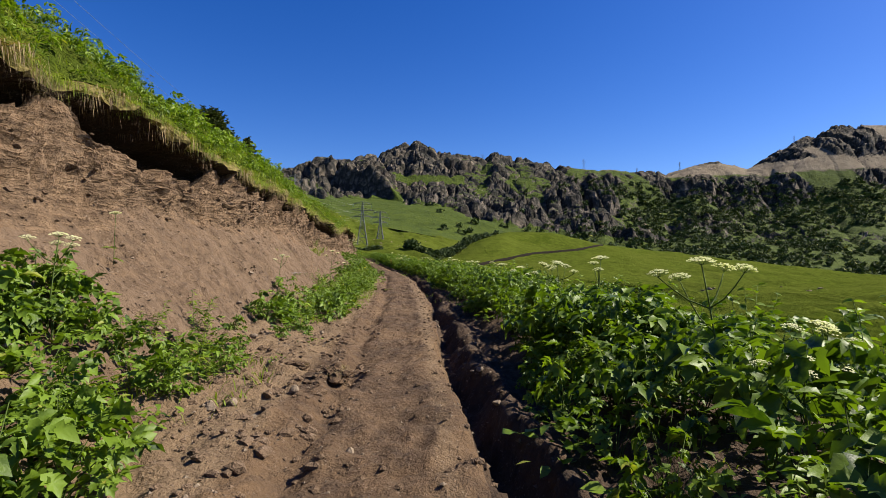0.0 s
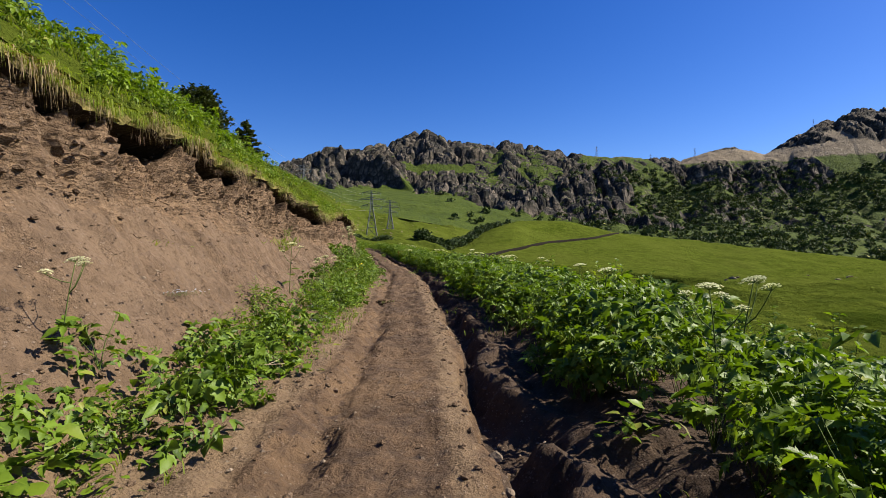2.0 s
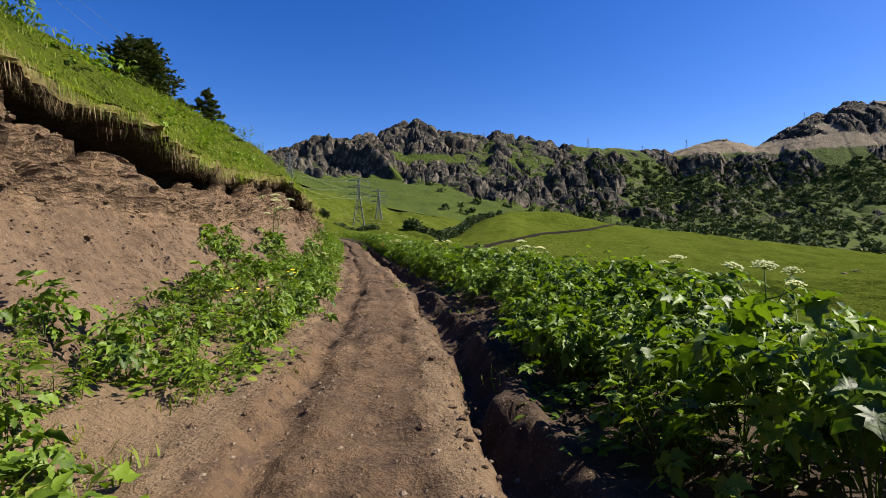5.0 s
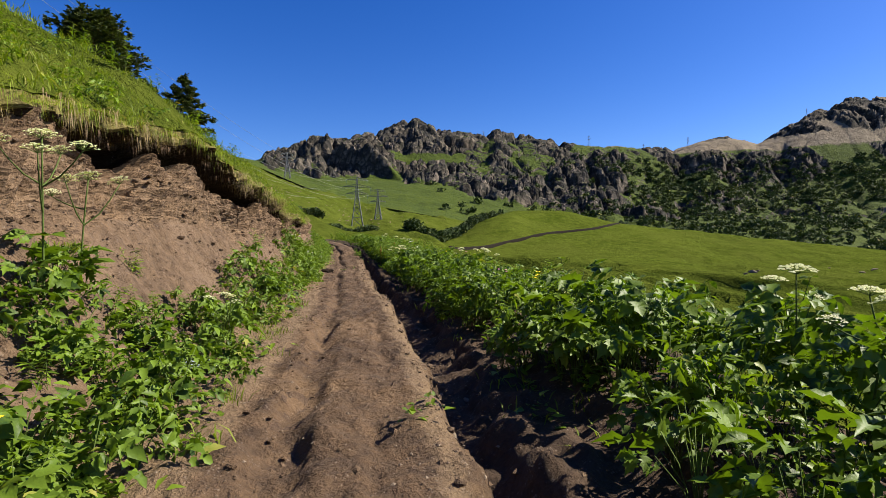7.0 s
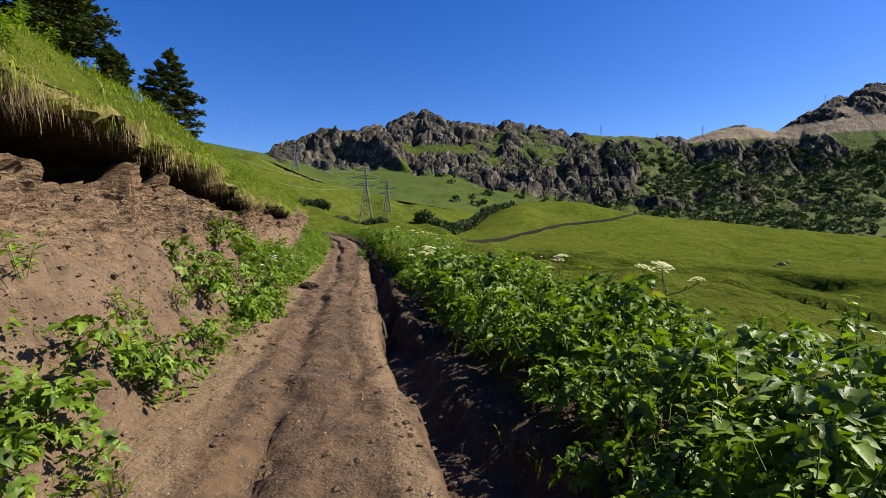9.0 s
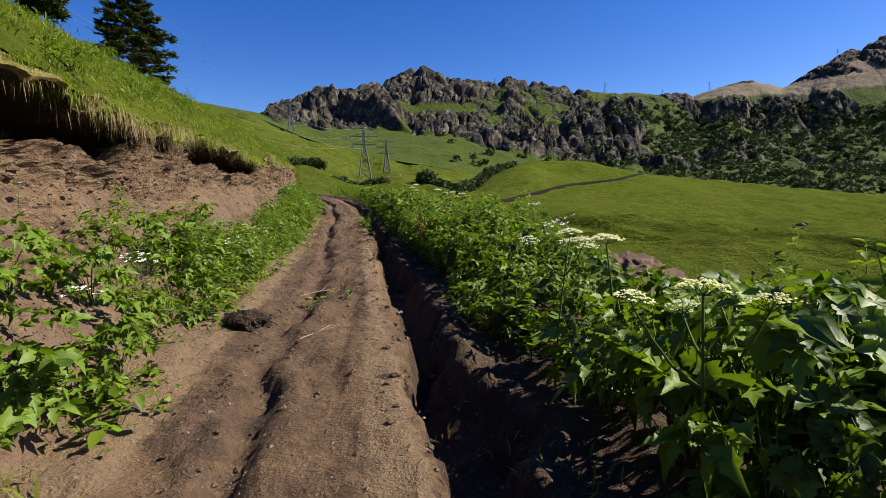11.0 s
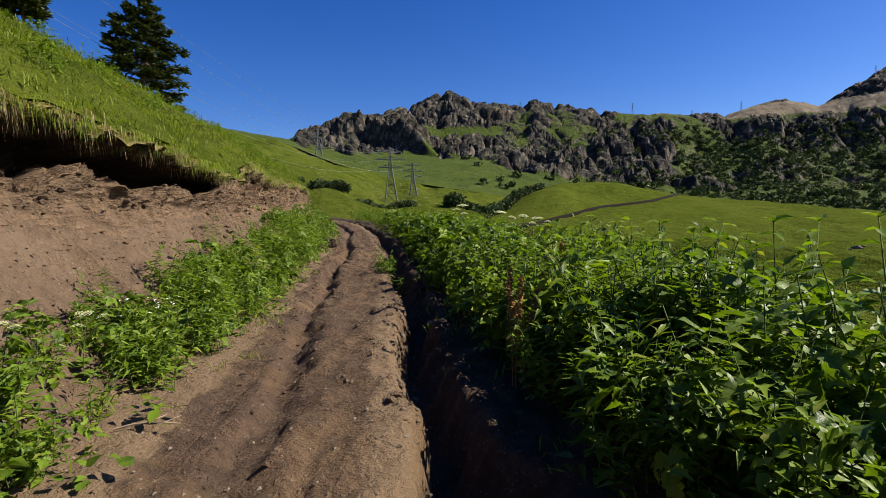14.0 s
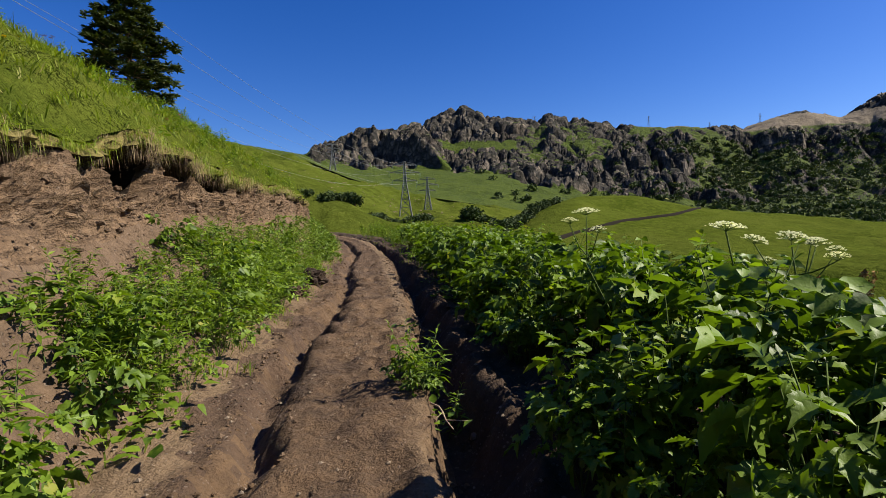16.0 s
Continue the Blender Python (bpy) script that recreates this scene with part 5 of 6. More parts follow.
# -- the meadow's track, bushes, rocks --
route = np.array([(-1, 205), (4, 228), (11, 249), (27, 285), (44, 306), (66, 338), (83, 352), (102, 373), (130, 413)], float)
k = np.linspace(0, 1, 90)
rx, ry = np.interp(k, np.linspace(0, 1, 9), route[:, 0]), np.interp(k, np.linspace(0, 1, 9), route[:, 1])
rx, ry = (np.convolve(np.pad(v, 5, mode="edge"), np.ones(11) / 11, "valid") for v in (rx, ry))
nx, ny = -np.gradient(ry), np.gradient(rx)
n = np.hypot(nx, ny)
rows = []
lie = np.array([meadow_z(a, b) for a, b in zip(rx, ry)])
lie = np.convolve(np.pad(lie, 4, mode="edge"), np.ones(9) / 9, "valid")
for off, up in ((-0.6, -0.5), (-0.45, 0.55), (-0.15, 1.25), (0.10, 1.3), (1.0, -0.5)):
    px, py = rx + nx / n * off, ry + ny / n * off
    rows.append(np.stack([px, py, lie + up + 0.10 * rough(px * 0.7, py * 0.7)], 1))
tagged(grid_object("far_track", np.stack(rows, 1), DARK_EARTH), "dark earth track cut across the far meadow", "dirt track", kind="structure")


def bush_mesh(seed, wide, tall, blobs, leaves, size):
    """A shrub: many small leaf blades on the outside of several uneven clumps."""
    rng = np.random.default_rng(seed)
    h = Heap()
    for b in range(blobs):
        c = np.array([rng.normal(0, wide * 0.42), rng.normal(0, wide * 0.42), tall * rng.uniform(0.25, 0.68)])
        r = tall * rng.uniform(0.22, 0.38)
        for i in range(leaves):
            d = rng.normal(0, 1, 3)
            d /= np.linalg.norm(d)
            p = c + d * r * rng.uniform(0.65, 1.12) * [1.15, 1.15, 0.9]
            s = size * rng.uniform(0.6, 1.3)
            q = rng.normal(0, 1, (3, 3)) * s * 0.6 + d * s * 0.3
            h.add(p + q, [(0, 1, 2)], 0)
    for i in range(5):
        a = rng.uniform(0, 6.28)
        h.add(*rod([(0, 0, -0.2), (0.2 * wide * math.cos(a), 0.2 * wide * math.sin(a), tall * 0.5)], 0.05 * tall / 3, 0.02, 3), 1)
    return h.mesh("bush", [CROWN, BARK])


rng = np.random.default_rng(21)
shrubs = [bush_mesh(30 + i, 2.6, 3.6, 9, 70, 0.55) for i in range(4)]


def plant_bush(i, x, y, z, size, label, group, category="bush"):
    ob = new("bush", shrubs[i % 4])
    ob.matrix_world = pose(x, y, z - 0.2, 0, 0, rng.uniform(0, 360)) @ Matrix.Diagonal((size * rng.uniform(0.8, 1.3), size * rng.uniform(0.8, 1.3), size, 1))
    return tagged(ob, label, category, group)


for i in range(52):
    u = i / 51
    d = 205 + 150 * u + rng.normal(0, 3)
    x, y = -2.5 + (-0.055 + 0.148 * u) * d + rng.normal(0, 1.3), 30 + d
    plant_bush(i, x, y, meadow_z(x, y), rng.uniform(0.8, 1.55), "dark green bush in the row along the gully", "bushes along the gully")
for i in range(14):
    x, y = -41 + 1.5 * i + rng.normal(0, 0.5), 149 + 0.8 * i + rng.normal(0, 0.8)
    plant_bush(i, x, y, meadow_z(x, y), rng.uniform(0.32, 0.62), "low dark bush on the green slope", "bushes on the slope")
for x, y, s in ((79, 191, 0.75), (30, 170, 0.4)):
    plant_bush(1, x, y, meadow_z(x, y), s, "lone twiggy bush standing in the meadow", "")

woods = Heap()
shapes = []
for t in range(5):
    h = Heap()
    for b in range(4):
        c = np.array([rng.normal(0, 2.6), rng.normal(0, 2.6), rng.uniform(2.0, 4.5)])
        for i in range(17):
            d = rng.normal(0, 1, 3)
            d /= np.linalg.norm(d)
            h.add(c + d * rng.uniform(1.3, 2.6) + rng.normal(0, 1, (3, 3)) * 1.25, [(0, 1, 2)], 0)
    shapes.append(h.arrays())
mS, mD, mX, mY, mZ, mR = mountain_grid
chance = ease(mS, 0.10, 0.42) * ease(layers(mX * 0.009, mY * 0.009, 0, 3, 111), -0.35, 0.35) * ease(-mZ, -185, -120) + 0.30 * ease(mS, -0.08, 0.1) * ease(-mZ, -170, -100) * ease(layers(mX * 0.03, mY * 0.03, 0, 2, 113), 0.1, 0.6)
chance = chance * (mD < 1080) * (mS < 0.95) * (mS > -0.3) * (mD * mD / 9e5)
flat = np.flatnonzero(rng.random(chance.shape) < chance * 0.085)
place_at = np.stack([mX.ravel()[flat], mY.ravel()[flat], mZ.ravel()[flat] - 0.8], 1)
kind_of = rng.integers(0, 5, len(flat))
for t in range(5):
    m = kind_of == t
    woods.scatter(shapes[t], place_at[m], rng.uniform(0, 6.28, m.sum()), rng.uniform(0.55, 1.35, m.sum()))
tagged(woods.build("far_woods", [CROWN], False), "dark green scrub woods on the far mountain slopes", "woods", kind="stuff")


def stone_mesh(seed, flat, material, rounds=2, amp=0.28):
    bm = bmesh.new()
    bmesh.ops.create_icosphere(bm, subdivisions=rounds, radius=0.5)
    r = np.random.default_rng(seed)
    ax = r.normal(0, 1, (7, 3))
    ax /= np.linalg.norm(ax, axis=1, keepdims=True)
    cut = r.uniform(0.26, 0.44, 7)
    for v in bm.verts:
        p = np.array(v.co)
        for a, c in zip(ax, cut):
            over = p @ a - c
            if over > 0:
                p = p - a * over * 0.9
        p = p * (1 + amp * 0.3 * noise.noise(Vector(p * 4 + seed)))
        v.co = p * [1, r.uniform(0.8, 0.82), flat]
    me = bpy.data.meshes.new("stone")
    bm.to_mesh(me)
    bm.free()
    me.materials.append(material)
    return me


stones = [stone_mesh(50 + i, (0.55, 0.7, 0.45, 0.6)[i % 4], STONE) for i in range(6)]
for x, y, s in ((125, 242, 2.6), (128, 243.5, 1.8), (121, 240, 1.6), (190, 260, 2.6), (195, 262, 2.2), (184, 259, 2.0), (176, 268, 1.6)):
    ob = new("boulder", stones[int(x) % 6])
    ob.matrix_world = pose(x, y, meadow_z(x, y) + 0.1 * s, 8, 5, x * 37) @ Matrix.Diagonal((s * 1.5, s, s, 1))
    tagged(ob, "dark weathered boulder lying in the green meadow", "boulder", "boulders in the meadow")
scatter = Heap()
for i in range(520):
    y = rng.uniform(300, 560)
    s = rng.uniform(-0.36, -0.03) + 0.02 * rng.normal()
    x = -2.5 + s * (y - 30)
    z = meadow_z(x, y) if y < 570 else mountain_z(x, y)
    v = np.array([(1, 0, 0), (0, 1, 0), (-1, 0, 0), (0, -1, 0), (0, 0, 0.7)]) * rng.uniform(0.25, 0.8) * np.array([1.4, 1, 1])
    scatter.add(turn_to(v, rng.uniform(0, 6), 0) + [x, y, z], [(0, 1, 4), (1, 2, 4), (2, 3, 4), (3, 0, 4)], 0)
tagged(scatter.build("far_stones", [STONE], False), "pale stones strewn over the far green slope", "stones", kind="stuff")


# -- by the way: loose stones, clods, twigs, sods --
def lay_stone(x, y, size, z_of=road_z, label="pale angular stone lying on the dirt track", group="stones on the track", name="stone"):
    w = x - float(lip_x(y))
    z = float(z_of(np.array([w]), np.array([float(y)]))[0])
    ob = new(name, stones[rng.integers(0, 6)])
    ob.matrix_world = pose(x, y, z + 0.12 * size, rng.uniform(-12, 12), rng.uniform(-12, 12), rng.uniform(0, 360)) @ Matrix.Diagonal((size, size, size, 1))
    return tagged(ob, label, "stone", group)


for x, y, s in ((-1.62, 5.7, 0.17), (-2.05, 5.1, 0.14), (-2.2, 4.9, 0.17), (-1.75, 4.8, 0.15), (-0.75, 4.2, 0.13), (-0.52, 17.12, 0.16), (-0.6, 17.5, 0.11), (-0.35, 17.2, 0.13), (-0.15, 11.7, 0.13), (-0.1, 11.2, 0.11), (-0.64, 18.85, 0.12), (-2.2, 9.4, 0.12), (-1.2, 9.8, 0.09)):
    lay_stone(x, y, s)
for i in range(60):
    y = rng.uniform(2, 76)
    lay_stone(float(lip_x(y)) + rng.uniform(-0.1, 0.5), y, rng.uniform(0.05, 0.13))
for i in range(70):
    y = rng.uniform(2.5, 75)
    lay_stone(float(lip_x(y)) + rng.uniform(-4.3, -2.6), y, rng.uniform(0.05, 0.16), talus_z, "brown stone fallen from the crumbling bank", "stones under the bank")

clods = Heap()
chip = np.array([(1, 0, 0), (0, 0.8, 0), (-1, 0, 0), (0, -0.8, 0), (0, 0, 0.6), (0, 0, -0.4)])
chip = (chip, np.array([(0, 1, 4), (1, 2, 4), (2, 3, 4), (3, 0, 4), (1, 0, 5), (2, 1, 5), (3, 2, 5), (0, 3, 5)]), np.zeros(8, int))
lumps = []
for i in range(5):
    me = stone_mesh(70 + i, 0.6, ROAD, 1, 0.6)
    v = np.array([tuple(q.co) for q in me.vertices])
    f = np.array([tuple(p.vertices) for p in me.polygons])
    lumps.append((v, f, np.zeros(len(f), int)))
    bpy.data.meshes.remove(me)
pos, w, y = spots(2600, 0, 14, -3.6, -0.7, lambda w, y: ease(layers(w * 0.8, y * 0.8, 0, 2, 121), -0.3, 0.3) * (0.25 + 0.75 * ease(-w, 0.9, 1.6)), talus_z, 0.0)
spread_out(clods, lumps, pos, 0.025 + 0.11 * dice.random(len(w)) ** 3)
pos, w, y = spots(10500, 0, 80, -2.7, 0.9, lambda w, y: 0.75 * np.ones_like(w), road_z, 0.0)
spread_out(clods, [chip], pos, 0.008 + 0.045 * dice.random(len(w)) ** 5)
pos, w, y = spots(2600, 0, 80, -4.7, -2.5, lambda w, y: 0.75 * np.ones_like(w), talus_z, 0.0)
spread_out(clods, lumps, pos, 0.015 + 0.10 * dice.random(len(w)) ** 4)
pos, w, y = spots(9000, 8, 80, -2.3, -0.95, lambda w, y: (0.4 + 0.4 * ease(y, 36, 48)) * np.exp(-(((w - rut_w(y) + 0.15) / 0.30) ** 2)), road_z, 0.0)
rut_clods = Heap()
spread_out(rut_clods, lumps, pos, 0.012 + 0.07 * dice.random(len(w)) ** 3)
pos, w, y = spots(420, 3.6, 9, -3.2, -1.0, lambda w, y: 0.9 * np.exp(-(((y - 5.8) / 1.8) ** 2)), talus_z, 0.0)
spread_out(clods, lumps, pos, 0.04 + 0.17 * dice.random(len(w)) ** 2.2)
pos, w, y = spots(1500, 1, 80, -0.22, 0.28, lambda w, y: 0.8 * np.ones_like(w), road_z, 0.0)
spread_out(clods, lumps, pos, 0.02 + 0.11 * dice.random(len(w)) ** 2.5)
tagged(rut_clods.build("rut_clods", [ROAD], False), "brown crumbled clods along the wheel rut", "earth clods", kind="stuff")
gravel = Heap()
pos, w, y = spots(24000, 0, 78, -2.7, 0.7, lambda w, y: 0.35 + 0.65 * ease(layers(w * 0.9, y * 0.6, 0, 2, 161), -0.2, 0.4), road_z, 0.0)
spread_out(gravel, [chip], pos, 0.005 + 0.024 * dice.random(len(w)) ** 4)
pos, w, y = spots(3000, 0, 80, -4.8, -2.3, lambda w, y: 0.8 * np.ones_like(w), talus_z, -0.01)
spread_out(gravel, [chip], pos, 0.007 + 0.03 * dice.random(len(w)) ** 3)
tagged(gravel.build("gravel", [STONE], False), "small grey and brown pebbles on the dirt", "gravel", kind="stuff")
chips = Heap()
bx, by = np.nonzero((V < 0.34) & (Yb > 1) & (Yb < 80))
pick_at = dice.integers(0, len(bx), 26000)
pos = np.stack([lip_x(Yb) + Wb, Yb, Zb], -1)[bx[pick_at], by[pick_at]] + dice.normal(0, 0.02, (26000, 3)) * [1, 1, 0.1]
size = 0.008 + 0.026 * dice.random(26000) ** 3
chips.scatter(chip, pos, dice.uniform(0, 6.28, 26000), np.stack([size * 1.3, size, size * 0.4], 1), dice.uniform(0, 0.6, 26000), dice.uniform(0, 6.28, 26000))
tagged(chips.build("scree_chips", [FACE], False), "small brown stone chips on the scree slope", "scree", kind="stuff")
bx, by = np.nonzero((V > 0.2) & (V < 0.72) & (Yb > 1) & (Yb < 80))
pick_at = dice.integers(0, len(bx), 2200)
pos = np.stack([lip_x(Yb) + Wb, Yb, Zb], -1)[bx[pick_at], by[pick_at]]
spread_out(clods, lumps, pos + dice.normal(0, 0.02, pos.shape), 0.03 + 0.16 * dice.random(len(pos)) ** 3)
tagged(clods.build("earth_clods", [SOIL], False), "loose brown clods and pebbles strewn on the track", "earth clods", kind="stuff")


def twig(x, y, length, turn):
    h = Heap()
    t = np.linspace(0, 1, 5)
    r = np.random.default_rng(int(x * 100 + y * 7) % 1000)
    p = np.stack([t * length, 0.08 * length * np.sin(t * 4 + r.uniform(0, 6)), 0.012 + 0.02 * np.sin(t * 3)], 1)
    h.add(*rod(p, 0.009, 0.004, 5), 0)
    for k in (2, 3):
        a = r.choice([-1, 1]) * 0.7
        q = p[k] + np.outer(np.linspace(0, 0.3 * length, 3), [math.cos(a), math.sin(a), 0.1])
        h.add(*rod(q, 0.005, 0.002, 4), 0)
    z = float(road_z(np.array([x - float(lip_x(y))]), np.array([float(y)]))[0])
    ob = h.build("twig", [TWIG])
    ob.matrix_world = pose(x, y, z + 0.01, 0, 0, turn)
    tagged(ob, "dry broken twig lying on the dirt track", "twig", "twigs on the track")


for x, y, l, a in ((-7.6, 55.3, 0.75, 40), (-7.3, 54.6, 0.5, 15), (-6.6, 55.6, 0.35, 100), (-8.35, 66.0, 0.6, -60), (-3.2, 13.5, 0.8, 30), (-6.9, 53.0, 0.6, 70), (-8.9, 57.9, 0.45, 20), (-6.2, 57.0, 0.4, 120)):
    twig(x, y, l, a)


def sod_lump(x, y, wide, tall, label, tufts, mat_of=ROOT_AND_SHADE, straw=STRAW, turn=None, long=1.0):
    """A fallen lump of rooty earth."""
    r = np.random.default_rng(int(abs(x) * 91 + y * 13))
    w = x - float(lip_x(y))
    z = float(talus_z(np.array([w]), np.array([float(y)]))[0])
    ob = thing("fallen_sod", label, "sod", "", pose(x, y, z, 0, 0, r.uniform(0, 360) if turn is None else turn))
    bm = bmesh.new()
    bmesh.ops.create_icosphere(bm, subdivisions=5 if wide > 1.5 else 4, radius=0.5)
    for v in bm.verts:
        n3 = 1 + 0.07 * noise.noise(v.co * 27) + (0.22 if wide > 1.5 else 0.40) * noise.noise(v.co * 4 + Vector((x, y, 0))) + 0.22 * noise.noise(v.co * 11)
        v.co = Vector((v.co.x * wide * long * n3, v.co.y * wide * 0.75 * n3, max(v.co.z * n3 * 1.6 * tall + tall * 0.35, -0.06)))
    me = bpy.data.meshes.new("lump")
    bm.to_mesh(me)
    bm.free()
    me.materials.append(mat_of)
    lump = new("lump", me)
    lump.parent = ob
    if tufts:
        h = Heap()
        a = r.uniform(0, 6.28, tufts)
        q = r.uniform(0.1, 0.42, tufts) * wide
        p = np.stack([q * np.cos(a), 0.75 * q * np.sin(a), tall * (1.05 - (q / wide) ** 2 * 2.2)], 1)
        for k in range(tufts):
            h.scatter(FRINGE[k % 5], p[k : k + 1], a[k : k + 1], np.array([0.45 * wide + 0.15]))
        part("root_mat", h, [straw], ob, "matted grass and roots")
    return ob


sod_lump(-7.75, 53.7, 0.62, 0.16, "dark rooty lump of sod fallen beside the ruts", 60, ROOT_AND_SHADE, ROOTS)
sod_lump(-1.35, 6.5, 0.50, 0.15, "brown grassy sod lying on the track", 16, ROAD)
sod_lump(-1.95, 6.9, 0.34, 0.07, "small brown sod lying on the track", 4, ROAD)
sod_lump(-11.9, 73.2, 0.7, 0.28, "dark rooty earth lump beside the ruts", 40, ROOT_AND_SHADE, ROOTS)
sod_lump(-11.6, 71.6, 0.55, 0.2, "dark rooty earth lump beside the ruts", 30, MUD, ROOTS)
sod_lump(-2.35, 55.6, 1.8, 0.46, "bare mound of dug brown earth beyond the undergrowth", 0, SOIL, STRAW, 75, 2.3)


sod_lump(-2.42, 22.3, 0.55, 0.15, "grassy sod tuft on the crumbling rut edge", 46, ROAD, BLADE)


def grass_clump(x, y, z, size, label):
    """A tuft of grass that has slid down the bank or grows on its face."""
    r = np.random.default_rng(int(y * 10))
    ob = thing("grass_clump", label, "grass clump", "grass clumps on the bank", pose(x, y, z))
    h = Heap()
    for k in range(7):
        h.scatter(TUFT[k % 5], np.array([(r.normal(0, 0.10), r.normal(0, 0.14), -0.04 - 0.1 * r.random())]) * size, np.array([r.uniform(0, 6.28)]), np.array([size * r.uniform(0.7, 1.2)]), np.array([r.uniform(0.2, 0.8)]), np.array([r.normal(0, 0.6)]))
    part("leaves", h, [BLADE], ob)


for x, y, z, size in ((-6.25, 25.4, 2.30, 1.6), (-6.2, 24.9, 2.05, 1.1), (-5.15, 15.7, 2.05, 1.0), (-5.5, 20.6, 2.15, 0.8), (-7.6, 43.2, 2.2, 0.7), (-6.3, 35.6, 2.2, 0.8)):
    grass_clump(x, y, z, size, "green grass clump growing on the crumbling bank")


# -- single plants --
def plant_meshes(heap):
    """The meshes of a clump: its stalks as one, each leaf by itself."""
    stalks, leaves = Heap(), []
    base = 0
    for v, f, sl in zip(heap.v, heap.f, heap.s):
        if sl[0] == 1:
            stalks.add(v, f - f.min(), 0)
        else:
            one = Heap()
            one.add(v, f - f.min(), 0)
            leaves.append(one.mesh("leaf", [BROADLEAF]))
    return stalks.mesh("stalk", [STEM], True), leaves


clump_meshes, mound_meshes = [plant_meshes(h) for h in CLUMPS], [plant_meshes(h) for h in MOUNDS]
for i, (at, size, label) in enumerate(single_plants):
    ob = thing("hogweed", label, "hogweed", "leafy hogweeds", pose(*at, 0, 0, i * 137.5))
    ob.scale = (size,) * 3
    stalks, leaves = mound_meshes[i % 4] if "bank" in label else clump_meshes[i % 5]
    child = new("stalk", stalks)
    child.parent, child["kind"] = ob, "stuff"
    for me in leaves:
        child = new("leaf", me)
        child.parent = ob

def flowering_hogweed(seed, tall, heads, leaves, label):
    r = np.random.default_rng(seed)
    ob = thing("flowering_hogweed", label, "hogweed", "flowering hogweeds")
    h = Heap()
    path = stalk_path(r.uniform(0, 6.28), 0.12 * tall, tall, 1.6, 6)
    h.add(*rod(path, 0.011, 0.006, 6), 0)
    tips = [path[-1]]
    for k in range(heads - 1):
        f = r.uniform(0.5, 0.78)
        at = np.array([np.interp(f, np.linspace(0, 1, 6), path[:, a]) for a in range(3)])
        yaw = k * 2.3 + r.uniform(0, 1)
        reach = tall * r.uniform(0.18, 0.3)
        branch = at + np.stack([np.cos(yaw) * reach * np.linspace(0, 1, 4) ** 0.8, np.sin(yaw) * reach * np.linspace(0, 1, 4) ** 0.8, (tall * r.uniform(0.85, 1.0) - at[2]) * np.linspace(0, 1, 4) ** 1.2], 1)
        h.add(*rod(branch, 0.008, 0.005, 5), 0)
        tips.append(branch[-1])
    part("stem", h, [STEM], ob, "ribbed green stem", True)
    for k, tip in enumerate(tips):
        u = Heap()
        v, f, s = umbel(r, 22 if k == 0 else 16, (0.13 if k == 0 else 0.09) * r.uniform(0.9, 1.2), 0.06, 7)
        u.add(turn_to(v, r.uniform(0, 6.28), r.uniform(-0.3, 0.3)) + tip, f, s)
        part("umbel", u, [CREAM, STEM], ob, "flat cream-white flower head")
    for k in range(leaves):
        q = Heap()
        f = r.uniform(0.12, 0.55)
        at = np.array([np.interp(f, np.linspace(0, 1, 6), path[:, a]) for a in range(3)])
        yaw = k * 2.4 + r.uniform(0, 1)
        v, fc = leaf(LOBED, 1.0, 0.35, 0.2)
        q.add(turn_to(v * r.uniform(0.22, 0.32), yaw, r.uniform(0.0, 0.5), r.uniform(-0.3, 0.3)) + at, fc, 0)
        part("leaf", q, [BROADLEAF], ob)
    return ob


weeds = [flowering_hogweed(200, 1.45, 3, 3, "tall hogweed with open cream flower heads above the undergrowth"), flowering_hogweed(201, 1.3, 4, 4, "branched hogweed with several cream flower heads"), flowering_hogweed(202, 1.25, 1, 2, "single-stemmed hogweed with one flat flower head"), flowering_hogweed(203, 1.5, 5, 4, "stout hogweed with many flower heads beside the track")]
hog_at = [(2.5, 4.6, 1.5, 3), (2.9, 9.7, 1.55, 0), (2.4, 10.4, 1.35, 1), (2.2, 3.1, 0.95, 3), (3.0, 3.9, 1.1, 1), (1.9, 12.4, 1.2, 0), (2.6, 13.4, 1.3, 1), (1.6, 15.2, 1.2, 2), (2.3, 24.2, 1.3, 0), (1.4, 25.7, 1.2, 1), (1.1, 34.3, 1.25, 2), (0.3, 33.6, 1.2, 1), (0.4, 34.4, 1.3, 2), (0.9, 35.2, 1.25, 0), (-4.40, 51.82, 1.30, 3), (-4.00, 51.42, 1.18, 2), (-4.12, 49.85, 1.22, 1), (-6.7, 68.0, 1.55, 0), (-5.6, 66.6, 1.35, 2), (-5.2, 66.5, 1.3, 1), (-4.9, 67.2, 1.3, 0), (2.2, 19.0, 1.15, 2), (1.9, 28.5, 1.25, 0), (-1.2, 44.5, 1.25, 1), (-2.0, 47.0, 1.2, 0),
          (-3.75, 4.9, 1.0, 3), (-4.3, 19.7, 1.2, 0), (-3.9, 21.2, 1.1, 1), (-6.1, 34.9, 1.6, 3), (-6.2, 35.5, 1.3, 1), (-5.0, 36.4, 0.9, 1), (-9.3, 57.4, 0.6, 0), (-9.5, 58.4, 0.55, 1), (-3.9, 12.2, 0.8, 1), (-4.6, 7.2, 0.7, 2)]
used = set()
